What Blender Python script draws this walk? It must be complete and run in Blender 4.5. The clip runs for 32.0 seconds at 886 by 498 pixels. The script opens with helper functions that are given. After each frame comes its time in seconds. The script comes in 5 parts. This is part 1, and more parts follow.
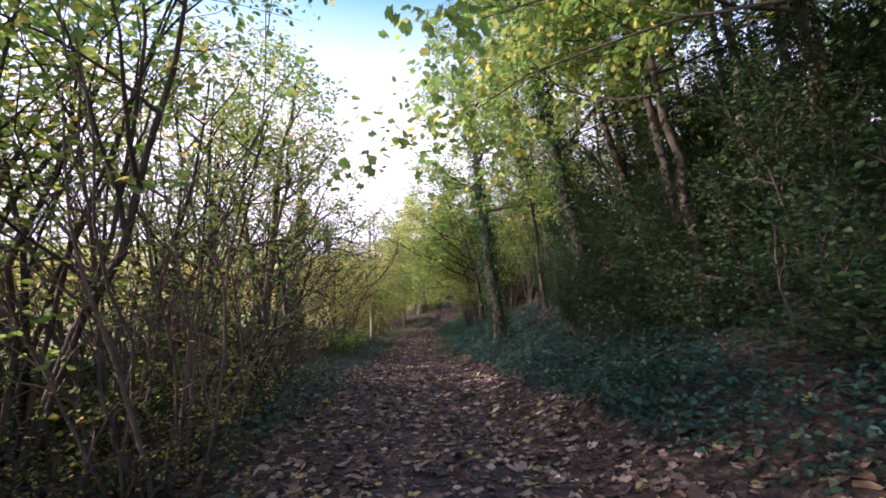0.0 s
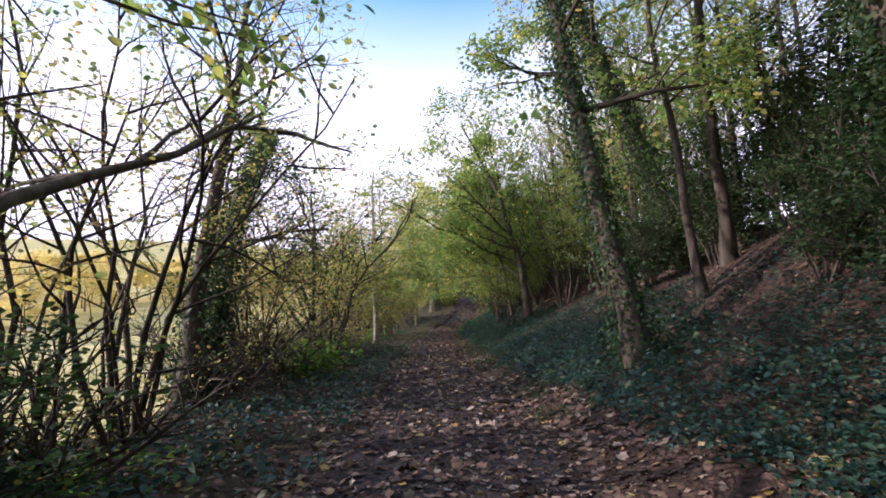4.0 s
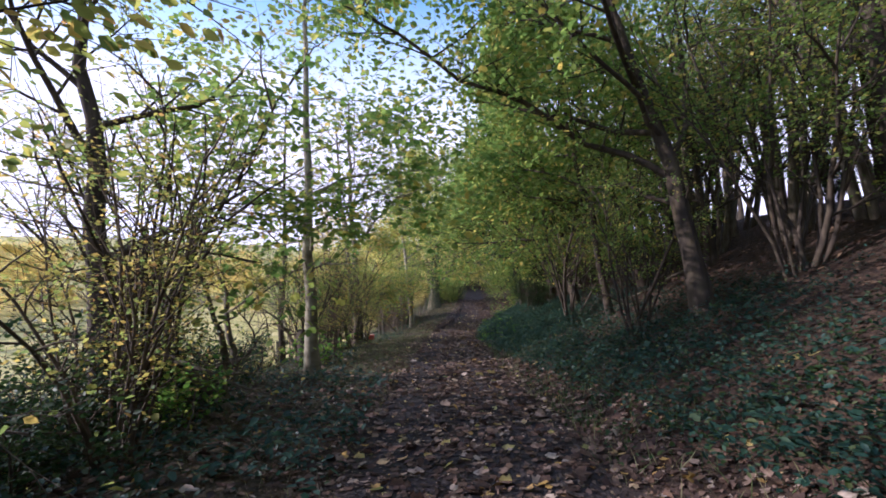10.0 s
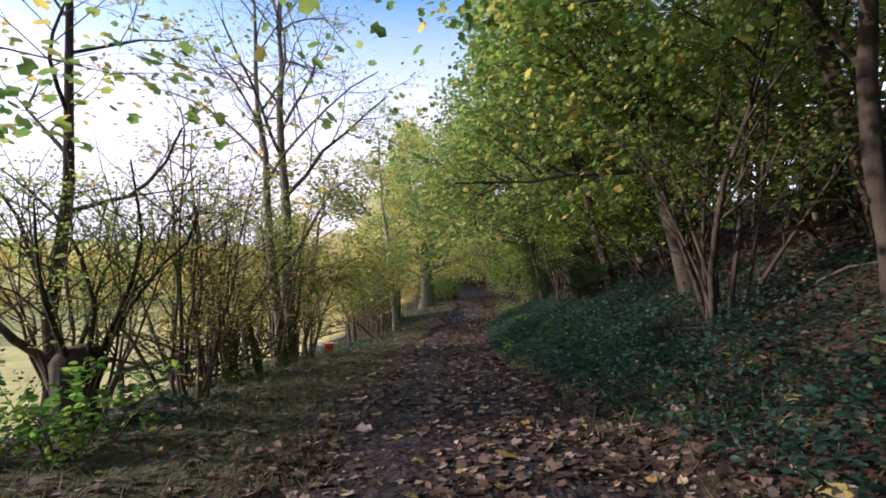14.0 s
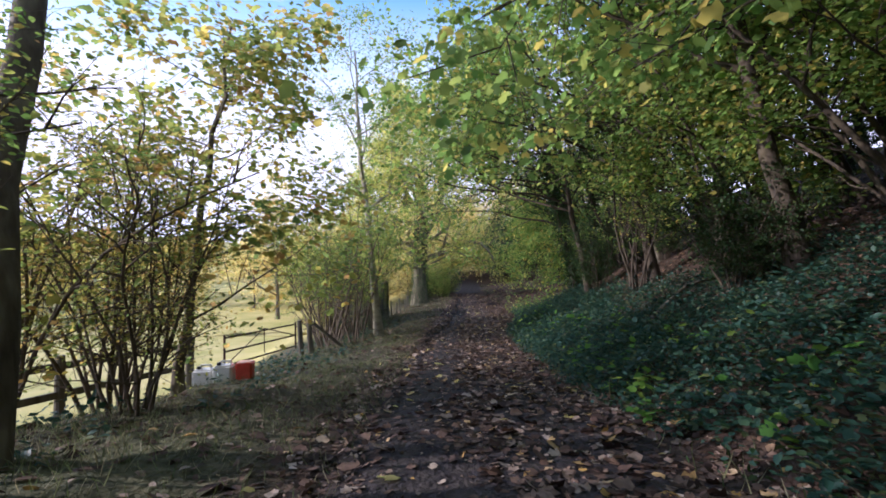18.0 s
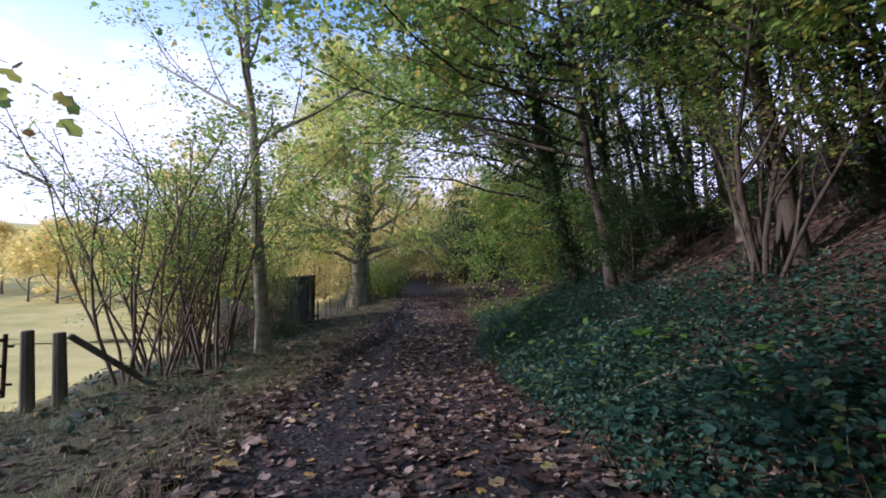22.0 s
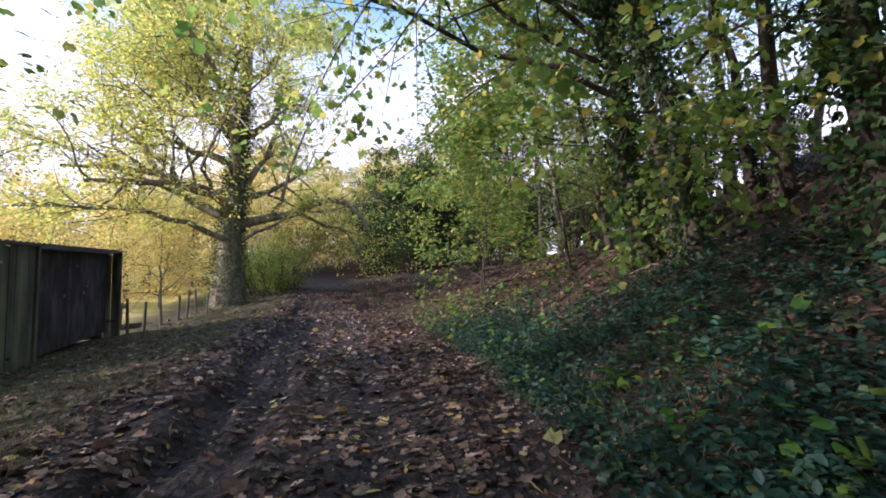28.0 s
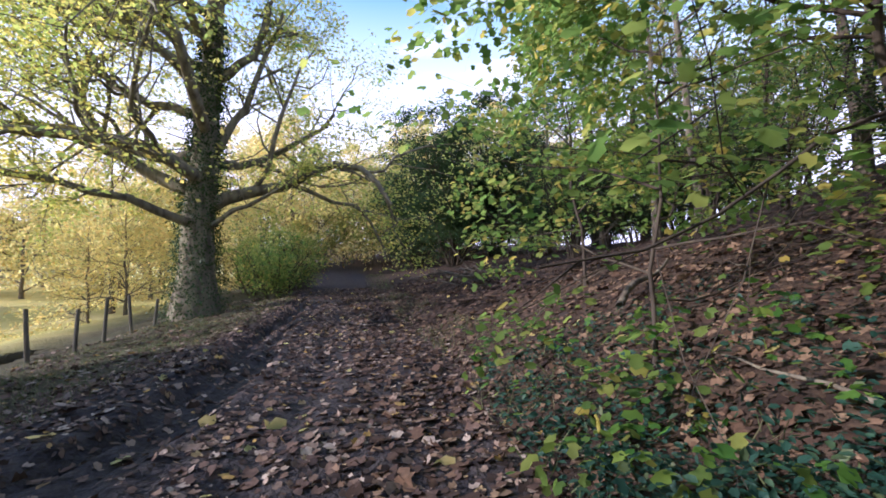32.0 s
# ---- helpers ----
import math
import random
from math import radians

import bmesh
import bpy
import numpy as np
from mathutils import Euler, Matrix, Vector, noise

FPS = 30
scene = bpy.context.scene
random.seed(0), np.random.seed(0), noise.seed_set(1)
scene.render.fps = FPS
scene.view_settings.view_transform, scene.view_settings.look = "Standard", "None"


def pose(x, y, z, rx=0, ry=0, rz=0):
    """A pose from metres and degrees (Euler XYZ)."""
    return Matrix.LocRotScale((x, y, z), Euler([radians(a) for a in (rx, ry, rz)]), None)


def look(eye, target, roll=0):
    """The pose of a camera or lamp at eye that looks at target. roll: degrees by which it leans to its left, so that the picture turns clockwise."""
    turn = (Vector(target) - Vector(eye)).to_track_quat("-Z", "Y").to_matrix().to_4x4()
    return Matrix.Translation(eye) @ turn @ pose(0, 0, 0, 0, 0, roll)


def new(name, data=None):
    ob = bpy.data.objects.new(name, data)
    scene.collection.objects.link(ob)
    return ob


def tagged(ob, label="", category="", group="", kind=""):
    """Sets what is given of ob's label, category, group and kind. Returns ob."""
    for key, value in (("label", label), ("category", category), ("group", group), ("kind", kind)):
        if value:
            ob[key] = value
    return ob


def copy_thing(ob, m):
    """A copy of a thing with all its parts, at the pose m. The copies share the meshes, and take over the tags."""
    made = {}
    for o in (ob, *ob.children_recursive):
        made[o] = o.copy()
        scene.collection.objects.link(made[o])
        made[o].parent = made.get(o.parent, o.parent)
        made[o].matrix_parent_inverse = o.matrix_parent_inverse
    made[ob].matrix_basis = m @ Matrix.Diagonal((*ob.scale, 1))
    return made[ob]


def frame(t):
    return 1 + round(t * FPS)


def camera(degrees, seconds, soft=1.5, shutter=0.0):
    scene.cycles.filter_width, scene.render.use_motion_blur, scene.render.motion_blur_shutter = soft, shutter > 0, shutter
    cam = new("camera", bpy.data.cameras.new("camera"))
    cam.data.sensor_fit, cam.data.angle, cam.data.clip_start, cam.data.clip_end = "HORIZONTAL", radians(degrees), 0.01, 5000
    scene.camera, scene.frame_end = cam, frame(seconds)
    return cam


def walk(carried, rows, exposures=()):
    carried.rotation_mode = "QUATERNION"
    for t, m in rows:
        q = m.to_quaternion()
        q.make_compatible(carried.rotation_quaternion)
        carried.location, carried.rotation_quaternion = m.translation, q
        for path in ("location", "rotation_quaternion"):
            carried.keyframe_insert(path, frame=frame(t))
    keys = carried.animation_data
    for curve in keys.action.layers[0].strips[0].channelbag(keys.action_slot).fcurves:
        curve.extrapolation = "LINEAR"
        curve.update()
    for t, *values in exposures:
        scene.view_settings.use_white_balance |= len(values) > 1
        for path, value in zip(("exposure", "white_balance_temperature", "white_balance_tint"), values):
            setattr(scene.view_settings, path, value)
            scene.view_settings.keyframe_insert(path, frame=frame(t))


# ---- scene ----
# ==== the camera and its walk ====
cam = camera(91.0, 32.0, soft=1.78, shutter=0.0)
# seconds, x, y, z, yaw, pitch, roll
PATH = [
    (0.0, 0.000, -0.000, 1.300, -0.30, 2.60, 1.07),
    (0.5, -0.107, 1.019, 1.165, -0.04, 2.68, 1.06),
    (1.0, -0.272, 2.041, 1.039, 0.71, 2.60, 1.14),
    (1.5, -0.442, 3.030, 0.921, 0.69, 2.53, 1.30),
    (2.0, -0.636, 4.013, 0.802, 0.62, 2.52, 1.58),
    (2.5, -0.749, 4.966, 0.702, 0.27, 2.48, 1.38),
    (3.0, -0.873, 5.937, 0.599, 0.31, 2.42, 1.52),
    (3.5, -0.961, 6.924, 0.495, 0.58, 2.34, 1.23),
    (4.0, -1.015, 7.936, 0.373, 0.83, 2.40, 1.14),
    (4.5, -1.052, 8.968, 0.245, 1.08, 2.40, 1.18),
    (5.0, -1.090, 10.019, 0.113, 1.33, 2.35, 1.37),
    (5.5, -1.147, 11.093, -0.024, 1.58, 2.25, 1.76),
    (6.0, -1.243, 12.199, -0.166, 1.53, 2.34, 1.86),
    (6.5, -1.358, 13.318, -0.300, 1.93, 2.34, 1.71),
    (7.0, -1.460, 14.448, -0.435, 1.77, 2.25, 1.60),
    (7.5, -1.564, 15.563, -0.580, 1.85, 2.29, 1.51),
    (8.0, -1.638, 16.628, -0.722, 1.56, 2.36, 1.46),
    (8.5, -1.694, 17.663, -0.849, 1.38, 2.44, 1.35),
    (9.0, -1.727, 18.702, -0.972, 0.81, 2.42, 1.24),
    (9.5, -1.791, 19.744, -1.118, 0.91, 2.42, 1.29),
    (10.0, -1.858, 20.757, -1.268, 0.45, 2.44, 1.33),
    (10.5, -1.893, 21.748, -1.386, 0.23, 2.37, 1.65),
    (11.0, -1.865, 22.741, -1.504, -0.35, 2.48, 1.62),
    (11.5, -1.819, 23.734, -1.627, -0.36, 2.56, 1.70),
    (12.0, -1.778, 24.727, -1.760, -0.68, 2.61, 1.70),
    (12.5, -1.814, 25.694, -1.875, -0.28, 2.74, 1.83),
    (13.0, -1.895, 26.612, -1.976, -0.36, 2.70, 1.73),
    (13.5, -1.978, 27.514, -2.091, -0.19, 2.56, 1.68),
    (14.0, -2.002, 28.380, -2.204, -0.54, 2.53, 1.69),
    (14.5, -2.058, 29.221, -2.307, -0.48, 2.53, 1.79),
    (15.0, -2.112, 30.059, -2.403, -0.55, 2.81, 1.65),
    (15.5, -2.163, 30.898, -2.497, -0.62, 2.92, 1.49),
    (16.0, -2.210, 31.744, -2.590, -0.69, 2.88, 1.39),
    (16.5, -2.253, 32.601, -2.685, -0.76, 2.69, 1.41),
    (17.0, -2.293, 33.478, -2.788, -1.21, 2.45, 1.28),
    (17.5, -2.315, 34.358, -2.884, -1.34, 2.28, 1.32),
    (18.0, -2.306, 35.226, -2.974, -1.50, 2.35, 1.34),
    (18.5, -2.312, 36.057, -3.060, -1.60, 2.56, 1.35),
    (19.0, -2.322, 36.864, -3.147, -2.02, 2.69, 1.00),
    (19.5, -2.299, 37.683, -3.241, -2.61, 2.84, 0.77),
    (20.0, -2.263, 38.495, -3.330, -4.04, 2.99, 0.45),
    (20.5, -2.163, 39.308, -3.414, -6.83, 3.04, 0.58),
    (21.0, -2.007, 40.107, -3.485, -8.42, 2.87, -0.03),
    (21.5, -1.848, 40.877, -3.547, -8.25, 2.94, -0.40),
    (22.0, -1.739, 41.663, -3.620, -7.99, 2.86, -0.38),
    (22.5, -1.668, 42.519, -3.691, -8.19, 2.67, 0.05),
    (23.0, -1.616, 43.366, -3.764, -7.94, 2.70, 0.21),
    (23.5, -1.572, 44.171, -3.832, -7.79, 2.77, 0.44),
    (24.0, -1.549, 44.946, -3.896, -4.85, 2.11, 1.04),
    (24.5, -1.580, 45.697, -3.952, -1.92, 1.95, 1.47),
    (25.0, -1.616, 46.479, -4.012, -2.87, 1.63, 1.46),
    (25.5, -1.637, 47.285, -4.072, -3.82, 1.61, 1.19),
    (26.0, -1.625, 48.112, -4.129, -4.77, 1.81, 0.74),
    (26.5, -1.560, 48.963, -4.183, -5.72, 2.18, 0.14),
    (27.0, -1.428, 49.847, -4.233, -10.96, 2.25, 0.14),
    (27.5, -1.161, 50.721, -4.285, -17.06, 2.27, -0.05),
    (28.0, -0.795, 51.574, -4.319, -19.85, 2.44, -0.54),
    (28.5, -0.432, 52.419, -4.346, -21.06, 2.40, -1.14),
    (29.0, -0.105, 53.294, -4.359, -20.16, 2.31, -0.97),
    (29.5, 0.157, 54.191, -4.376, -17.17, 2.16, -0.59),
    (30.0, 0.334, 55.086, -4.398, -16.17, 1.82, -0.05),
    (30.5, 0.452, 55.968, -4.424, -15.42, 1.53, 0.33),
    (31.0, 0.625, 56.837, -4.430, -15.31, 1.62, 0.30),
    (31.5, 0.832, 57.687, -4.435, -14.97, 1.48, 0.46),
    (32.0, 1.046, 58.534, -4.441, -14.78, 1.50, 0.55),
]
walk(cam, [(t, pose(x, y, z, 90 + p, r, a)) for t, x, y, z, a, p, r in PATH], exposures=[(0, 1.13, 5620, 38), (5, 0.75, 5520, 32), (7, 0.5, 5420, 26), (9, 0.7, 5270, 33), (11, 0.7, 5270, 33), (13, 0.62, 5620, 31), (17, 0.75, 5370, 29), (20, 0.85, 5070, 31), (23, 0.4, 5120, 35), (27, 0.8, 5370, 34), (29, 1.0, 5470, 30), (32, 0.9, 5200, 29)])

# ==== world and sun ====
SUN_AZIMUTH, SUN_HEIGHT = 92.0, 21.0   # degrees to the left of the walk, degrees up
world = bpy.data.worlds.new("sky")
scene.world = world
world.use_nodes = True
wn, wl = world.node_tree.nodes, world.node_tree.links
wn.clear()
w_out = wn.new("ShaderNodeOutputWorld")
w_bg = wn.new("ShaderNodeBackground")
w_bg.inputs["Strength"].default_value = 0.064
sky = wn.new("ShaderNodeTexSky")
sky.sky_type = "NISHITA"
sky.sun_disc = False
sky.sun_elevation = radians(SUN_HEIGHT)
sky.sun_rotation = radians(-SUN_AZIMUTH)
sky.air_density, sky.dust_density, sky.ozone_density = 1.0, 0.2, 2.0
w_co = wn.new("ShaderNodeTexCoord")
w_map = wn.new("ShaderNodeMapping")
w_map.inputs["Scale"].default_value = (1.6, 1.6, 4.5)
w_noise = wn.new("ShaderNodeTexNoise")
w_noise.inputs["Scale"].default_value = 1.5
w_noise.inputs["Detail"].default_value = 7.0
w_ramp = wn.new("ShaderNodeValToRGB")
w_ramp.color_ramp.elements[0].position, w_ramp.color_ramp.elements[1].position = 0.46, 0.62
w_sep = wn.new("ShaderNodeSeparateXYZ")
w_low = wn.new("ShaderNodeMapRange")
w_low.inputs["From Min"].default_value, w_low.inputs["From Max"].default_value = 0.54, 0.26
w_max = wn.new("ShaderNodeMath")
w_max.operation = "MAXIMUM"
w_mix = wn.new("ShaderNodeMixRGB")
w_mix.inputs["Color2"].default_value = (15.0, 14.4, 14.6, 1)
wl.new(w_co.outputs["Generated"], w_map.inputs["Vector"])
wl.new(w_map.outputs["Vector"], w_noise.inputs["Vector"])
wl.new(w_noise.outputs["Fac"], w_ramp.inputs["Fac"])
wl.new(w_co.outputs["Generated"], w_sep.inputs["Vector"])
wl.new(w_sep.outputs["Z"], w_low.inputs["Value"])
wl.new(w_ramp.outputs["Color"], w_max.inputs[0])
wl.new(w_low.outputs["Result"], w_max.inputs[1])
wl.new(w_max.outputs["Value"], w_mix.inputs["Fac"])
w_clear = wn.new("ShaderNodeMixRGB")
w_clear.blend_type = "MULTIPLY"
w_clear.inputs["Fac"].default_value = 1.0
w_clear.inputs["Color2"].default_value = (2.7, 3.5, 3.1, 1)
wl.new(sky.outputs["Color"], w_clear.inputs["Color1"])
wl.new(w_clear.outputs["Color"], w_mix.inputs["Color1"])
wl.new(w_mix.outputs["Color"], w_bg.inputs["Color"])
wl.new(w_bg.outputs["Background"], w_out.inputs["Surface"])
sun = new("sun", bpy.data.lights.new("sun", "SUN"))
sun.data.energy, sun.data.angle, sun.data.color = 3.7, radians(0.6), (1.0, 0.88, 0.68)
az, el = radians(SUN_AZIMUTH), radians(SUN_HEIGHT)
sun.matrix_world = look((-40 * math.sin(az), 30 + 40 * math.cos(az), 40 * math.tan(el)), (0, 30, 0))


# ==== materials ====
def shade(name, colours, rough=0.8, scale=3.0, bump=0.0, bump_scale=30.0, through_light=0.0, stops=None, by="noise", stretch=(1, 1, 1), spec=0.3, metal=0.0, fine=0.0, detail=6.0, clear=1.0):
    """A node material: a colour ramp over noise or over the piece's random number, with relief; through_light lets a leaf glow against the sun."""
    m = bpy.data.materials.new(name)
    m.use_nodes = True
    n, l = m.node_tree.nodes, m.node_tree.links
    b = n["Principled BSDF"]
    b.inputs["Roughness"].default_value = rough
    b.inputs["Specular IOR Level"].default_value = spec
    b.inputs["Metallic"].default_value = metal
    co = n.new("ShaderNodeTexCoord")
    mp = n.new("ShaderNodeMapping")
    mp.inputs["Scale"].default_value = stretch
    l.new(co.outputs["Object"], mp.inputs["Vector"])
    no = n.new("ShaderNodeTexNoise")
    no.inputs["Scale"].default_value = scale
    no.inputs["Detail"].default_value = detail
    l.new(mp.outputs["Vector"], no.inputs["Vector"])
    ramp = n.new("ShaderNodeValToRGB")
    els = ramp.color_ramp.elements
    k = len(colours)
    stops = stops or [(i + 0.5) / k if by != "noise" else 0.3 + 0.4 * i / max(k - 1, 1) for i in range(k)]
    while len(els) < k:
        els.new(0.5)
    for e, c, s in zip(els, colours, stops):
        e.position, e.color = s, (*c, 1)
    if by == "island":
        ge = n.new("ShaderNodeNewGeometry")
        l.new(ge.outputs["Random Per Island"], ramp.inputs["Fac"])
    elif by == "object":
        oi = n.new("ShaderNodeObjectInfo")
        l.new(oi.outputs["Random"], ramp.inputs["Fac"])
    else:
        l.new(no.outputs["Fac"], ramp.inputs["Fac"])
    colour = ramp.outputs["Color"]
    if fine:
        hs = n.new("ShaderNodeHueSaturation")
        mr = n.new("ShaderNodeMapRange")
        mr.inputs["From Min"].default_value, mr.inputs["From Max"].default_value = 0.3, 0.7
        mr.inputs["To Min"].default_value, mr.inputs["To Max"].default_value = 1 - fine, 1 + fine
        l.new(no.outputs["Fac"], mr.inputs["Value"])
        l.new(mr.outputs["Result"], hs.inputs["Value"])
        l.new(colour, hs.inputs["Color"])
        colour = hs.outputs["Color"]
    l.new(colour, b.inputs["Base Color"])
    if bump:
        nb = n.new("ShaderNodeTexNoise")
        nb.inputs["Scale"].default_value = bump_scale
        nb.inputs["Detail"].default_value = 5.0
        l.new(mp.outputs["Vector"], nb.inputs["Vector"])
        bp = n.new("ShaderNodeBump")
        bp.inputs["Strength"].default_value = bump
        bp.inputs["Distance"].default_value = 0.02
        l.new(nb.outputs["Fac"], bp.inputs["Height"])
        l.new(bp.outputs["Normal"], b.inputs["Normal"])
    if through_light:
        tr = n.new("ShaderNodeBsdfTranslucent")
        glow = n.new("ShaderNodeHueSaturation")
        glow.inputs["Value"].default_value = clear
        l.new(colour, glow.inputs["Color"])
        l.new(glow.outputs["Color"], tr.inputs["Color"])
        mx = n.new("ShaderNodeMixShader")
        mx.inputs["Fac"].default_value = through_light
        l.new(b.outputs["BSDF"], mx.inputs[1])
        l.new(tr.outputs["BSDF"], mx.inputs[2])
        l.new(mx.outputs["Shader"], n["Material Output"].inputs["Surface"])
    return m


def leafy(name, colours, through_light=0.45, rough=0.6, stops=None, spec=0.22):
    return shade(name, colours, rough=rough, by="island", through_light=through_light, fine=0.15, scale=6.0, spec=spec, clear=2.25, stops=stops)


LEAF_GREEN = leafy("leaf_green", [(0.085, 0.15, 0.032), (0.12, 0.19, 0.04), (0.16, 0.22, 0.045), (0.23, 0.26, 0.055), (0.42, 0.33, 0.07)], 0.55, stops=[0.05, 0.35, 0.65, 0.86, 0.98])
LEAF_FRESH = leafy("leaf_fresh", [(0.06, 0.15, 0.025), (0.09, 0.19, 0.03), (0.12, 0.22, 0.035), (0.18, 0.25, 0.04)], 0.45)
LEAF_TURNING = leafy("leaf_turning", [(0.12, 0.17, 0.045), (0.20, 0.225, 0.05), (0.29, 0.27, 0.06), (0.40, 0.29, 0.07), (0.30, 0.18, 0.06)], 0.55, stops=[0.1, 0.4, 0.7, 0.9, 0.98])
LEAF_YELLOW = leafy("leaf_yellow", [(0.48, 0.42, 0.15), (0.56, 0.45, 0.17), (0.38, 0.38, 0.13), (0.52, 0.37, 0.14), (0.46, 0.44, 0.17)], 0.5)
LEAF_OAK = leafy("leaf_oak", [(0.20, 0.26, 0.06), (0.32, 0.35, 0.08), (0.44, 0.41, 0.10), (0.54, 0.44, 0.11), (0.27, 0.32, 0.07)], 0.55)
LEAF_IVY = leafy("leaf_ivy", [(0.018, 0.045, 0.014), (0.028, 0.06, 0.018), (0.04, 0.075, 0.02), (0.05, 0.07, 0.02)], through_light=0.2, rough=0.55)
LEAF_GROUND = leafy("leaf_ground", [(0.011, 0.042, 0.027), (0.018, 0.056, 0.036), (0.026, 0.07, 0.042), (0.038, 0.078, 0.038), (0.10, 0.12, 0.042)], through_light=0.2, rough=0.58, stops=[0.1, 0.4, 0.7, 0.9, 0.98], spec=0.45)
LEAF_FALLEN = shade("leaf_fallen", [(0.042, 0.026, 0.02), (0.08, 0.048, 0.035), (0.125, 0.077, 0.054), (0.18, 0.118, 0.082), (0.27, 0.195, 0.145), (0.40, 0.32, 0.25), (0.42, 0.26, 0.07)], stops=[0.08, 0.3, 0.52, 0.7, 0.86, 0.95, 0.985], rough=0.7, by="island", fine=0.3, scale=25.0, through_light=0.1, spec=0.22)
LEAF_MOULD = shade("leaf_mould", [(0.028, 0.016, 0.011), (0.055, 0.031, 0.02), (0.09, 0.05, 0.03), (0.135, 0.078, 0.045), (0.21, 0.135, 0.08)], rough=0.75, by="island", fine=0.3, scale=25.0, through_light=0.08)
GRASS = leafy("grass_blade", [(0.06, 0.085, 0.03), (0.09, 0.115, 0.04), (0.14, 0.15, 0.065), (0.20, 0.18, 0.10)], through_light=0.3)
BARK_GREY = shade("bark_grey", [(0.07, 0.055, 0.04), (0.135, 0.11, 0.078), (0.22, 0.19, 0.13)], rough=0.9, scale=9.0, bump=0.5, bump_scale=22.0, stretch=(1, 1, 0.35))
BARK_PALE = shade("bark_pale", [(0.15, 0.125, 0.085), (0.27, 0.24, 0.165), (0.40, 0.37, 0.27)], rough=0.9, scale=3.5, bump=0.4, bump_scale=26.0, stretch=(1, 1, 1.6), detail=9.0)
BARK_DARK = shade("bark_dark", [(0.035, 0.028, 0.022), (0.065, 0.05, 0.036), (0.10, 0.08, 0.05)], rough=0.95, scale=8.0, bump=0.8, bump_scale=18.0, stretch=(1, 1, 0.22))
BARK_OAK = shade("bark_oak", [(0.09, 0.075, 0.055), (0.18, 0.155, 0.105), (0.27, 0.25, 0.16)], rough=0.95, scale=5.0, bump=1.0, bump_scale=9.0, stretch=(1, 1, 0.2))
TWIG = shade("twig", [(0.08, 0.06, 0.042), (0.17, 0.13, 0.09)], rough=0.9, scale=5.0)

# ==== the lie of the land ====
PATH_Y = (-40, 0, 7, 13, 20, 25, 30, 35, 40, 45, 50, 56, 62, 70, 80, 98, 130, 200)
PATH_Z = (4.2, 0, -0.93, -1.72, -2.6, -3.15, -3.6, -4.05, -4.5, -5.0, -5.4, -5.75, -5.95, -6.15, -5.95, -5.2, -4.2, -3)
MID_Y = (-20, 0, 6, 12, 20, 30, 40, 46, 52, 58, 66, 75, 98, 130)
MID_X = (2.5, 0.2, -0.6, -1.0, -1.45, -1.75, -1.75, -1.4, -1.0, -0.1, 0.6, 1.2, 2.5, 1.0)


def mid(y):
    return np.interp(y, MID_Y, MID_X)


def half_right(y):
    return np.interp(y, (0, 40, 50, 58, 66, 80), (1.25, 1.2, 1.4, 2.2, 2.4, 1.6))


def half_left(y):
    return np.interp(y, (0, 40, 50, 58, 66, 80), (1.3, 1.3, 1.7, 2.2, 2.2, 1.6))


def lumps(x, y):
    """Small unevenness of the ground."""
    return (0.035 * np.sin(x * 2.1 + 0.7 * np.sin(y * 1.3)) * np.sin(y * 1.7 + 1.1 * np.sin(x * 0.9))
            + 0.02 * np.sin(x * 5.3 + y * 2.9) * np.sin(y * 4.7 - x * 1.9) + 0.012 * np.sin(x * 11.0 - y * 7.0 + np.sin(y * 5)) * np.sin(y * 13.0 + x * 3.0))


def ruts(u, y):
    """Wheel ruts in the mud of the lower part of the path, and a faint pair above."""
    on = np.clip((y - 46) / 9, 0, 1) * np.clip((84 - y) / 10, 0, 1)
    sway = 0.12 * np.sin(y * 0.7) + 0.05 * np.sin(y * 2.3)
    left = np.exp(-((u + 1.15 - sway) / 0.15) ** 4) + 0.55 * np.exp(-((u + 0.72 - sway) / 0.12) ** 2)
    right = np.exp(-((u - 0.35 - sway) / 0.2) ** 2)
    rough = 0.7 + 0.3 * np.sin(y * 3.1 + 2 * np.sin(u * 5)) * np.sin(y * 7.3)
    bank = 1 / (1 + np.exp(np.clip((u + 1.4 - sway - 0.03 * np.sin(y * 4.3)) / 0.03, -30, 30))) * np.exp(-np.maximum(-u - 1.4, 0) / 1.2)
    return on * (-0.17 * left + 0.11 * bank - 0.07 * right + 0.05 * np.exp(-((u + 0.42 - sway) / 0.1) ** 2)) * rough


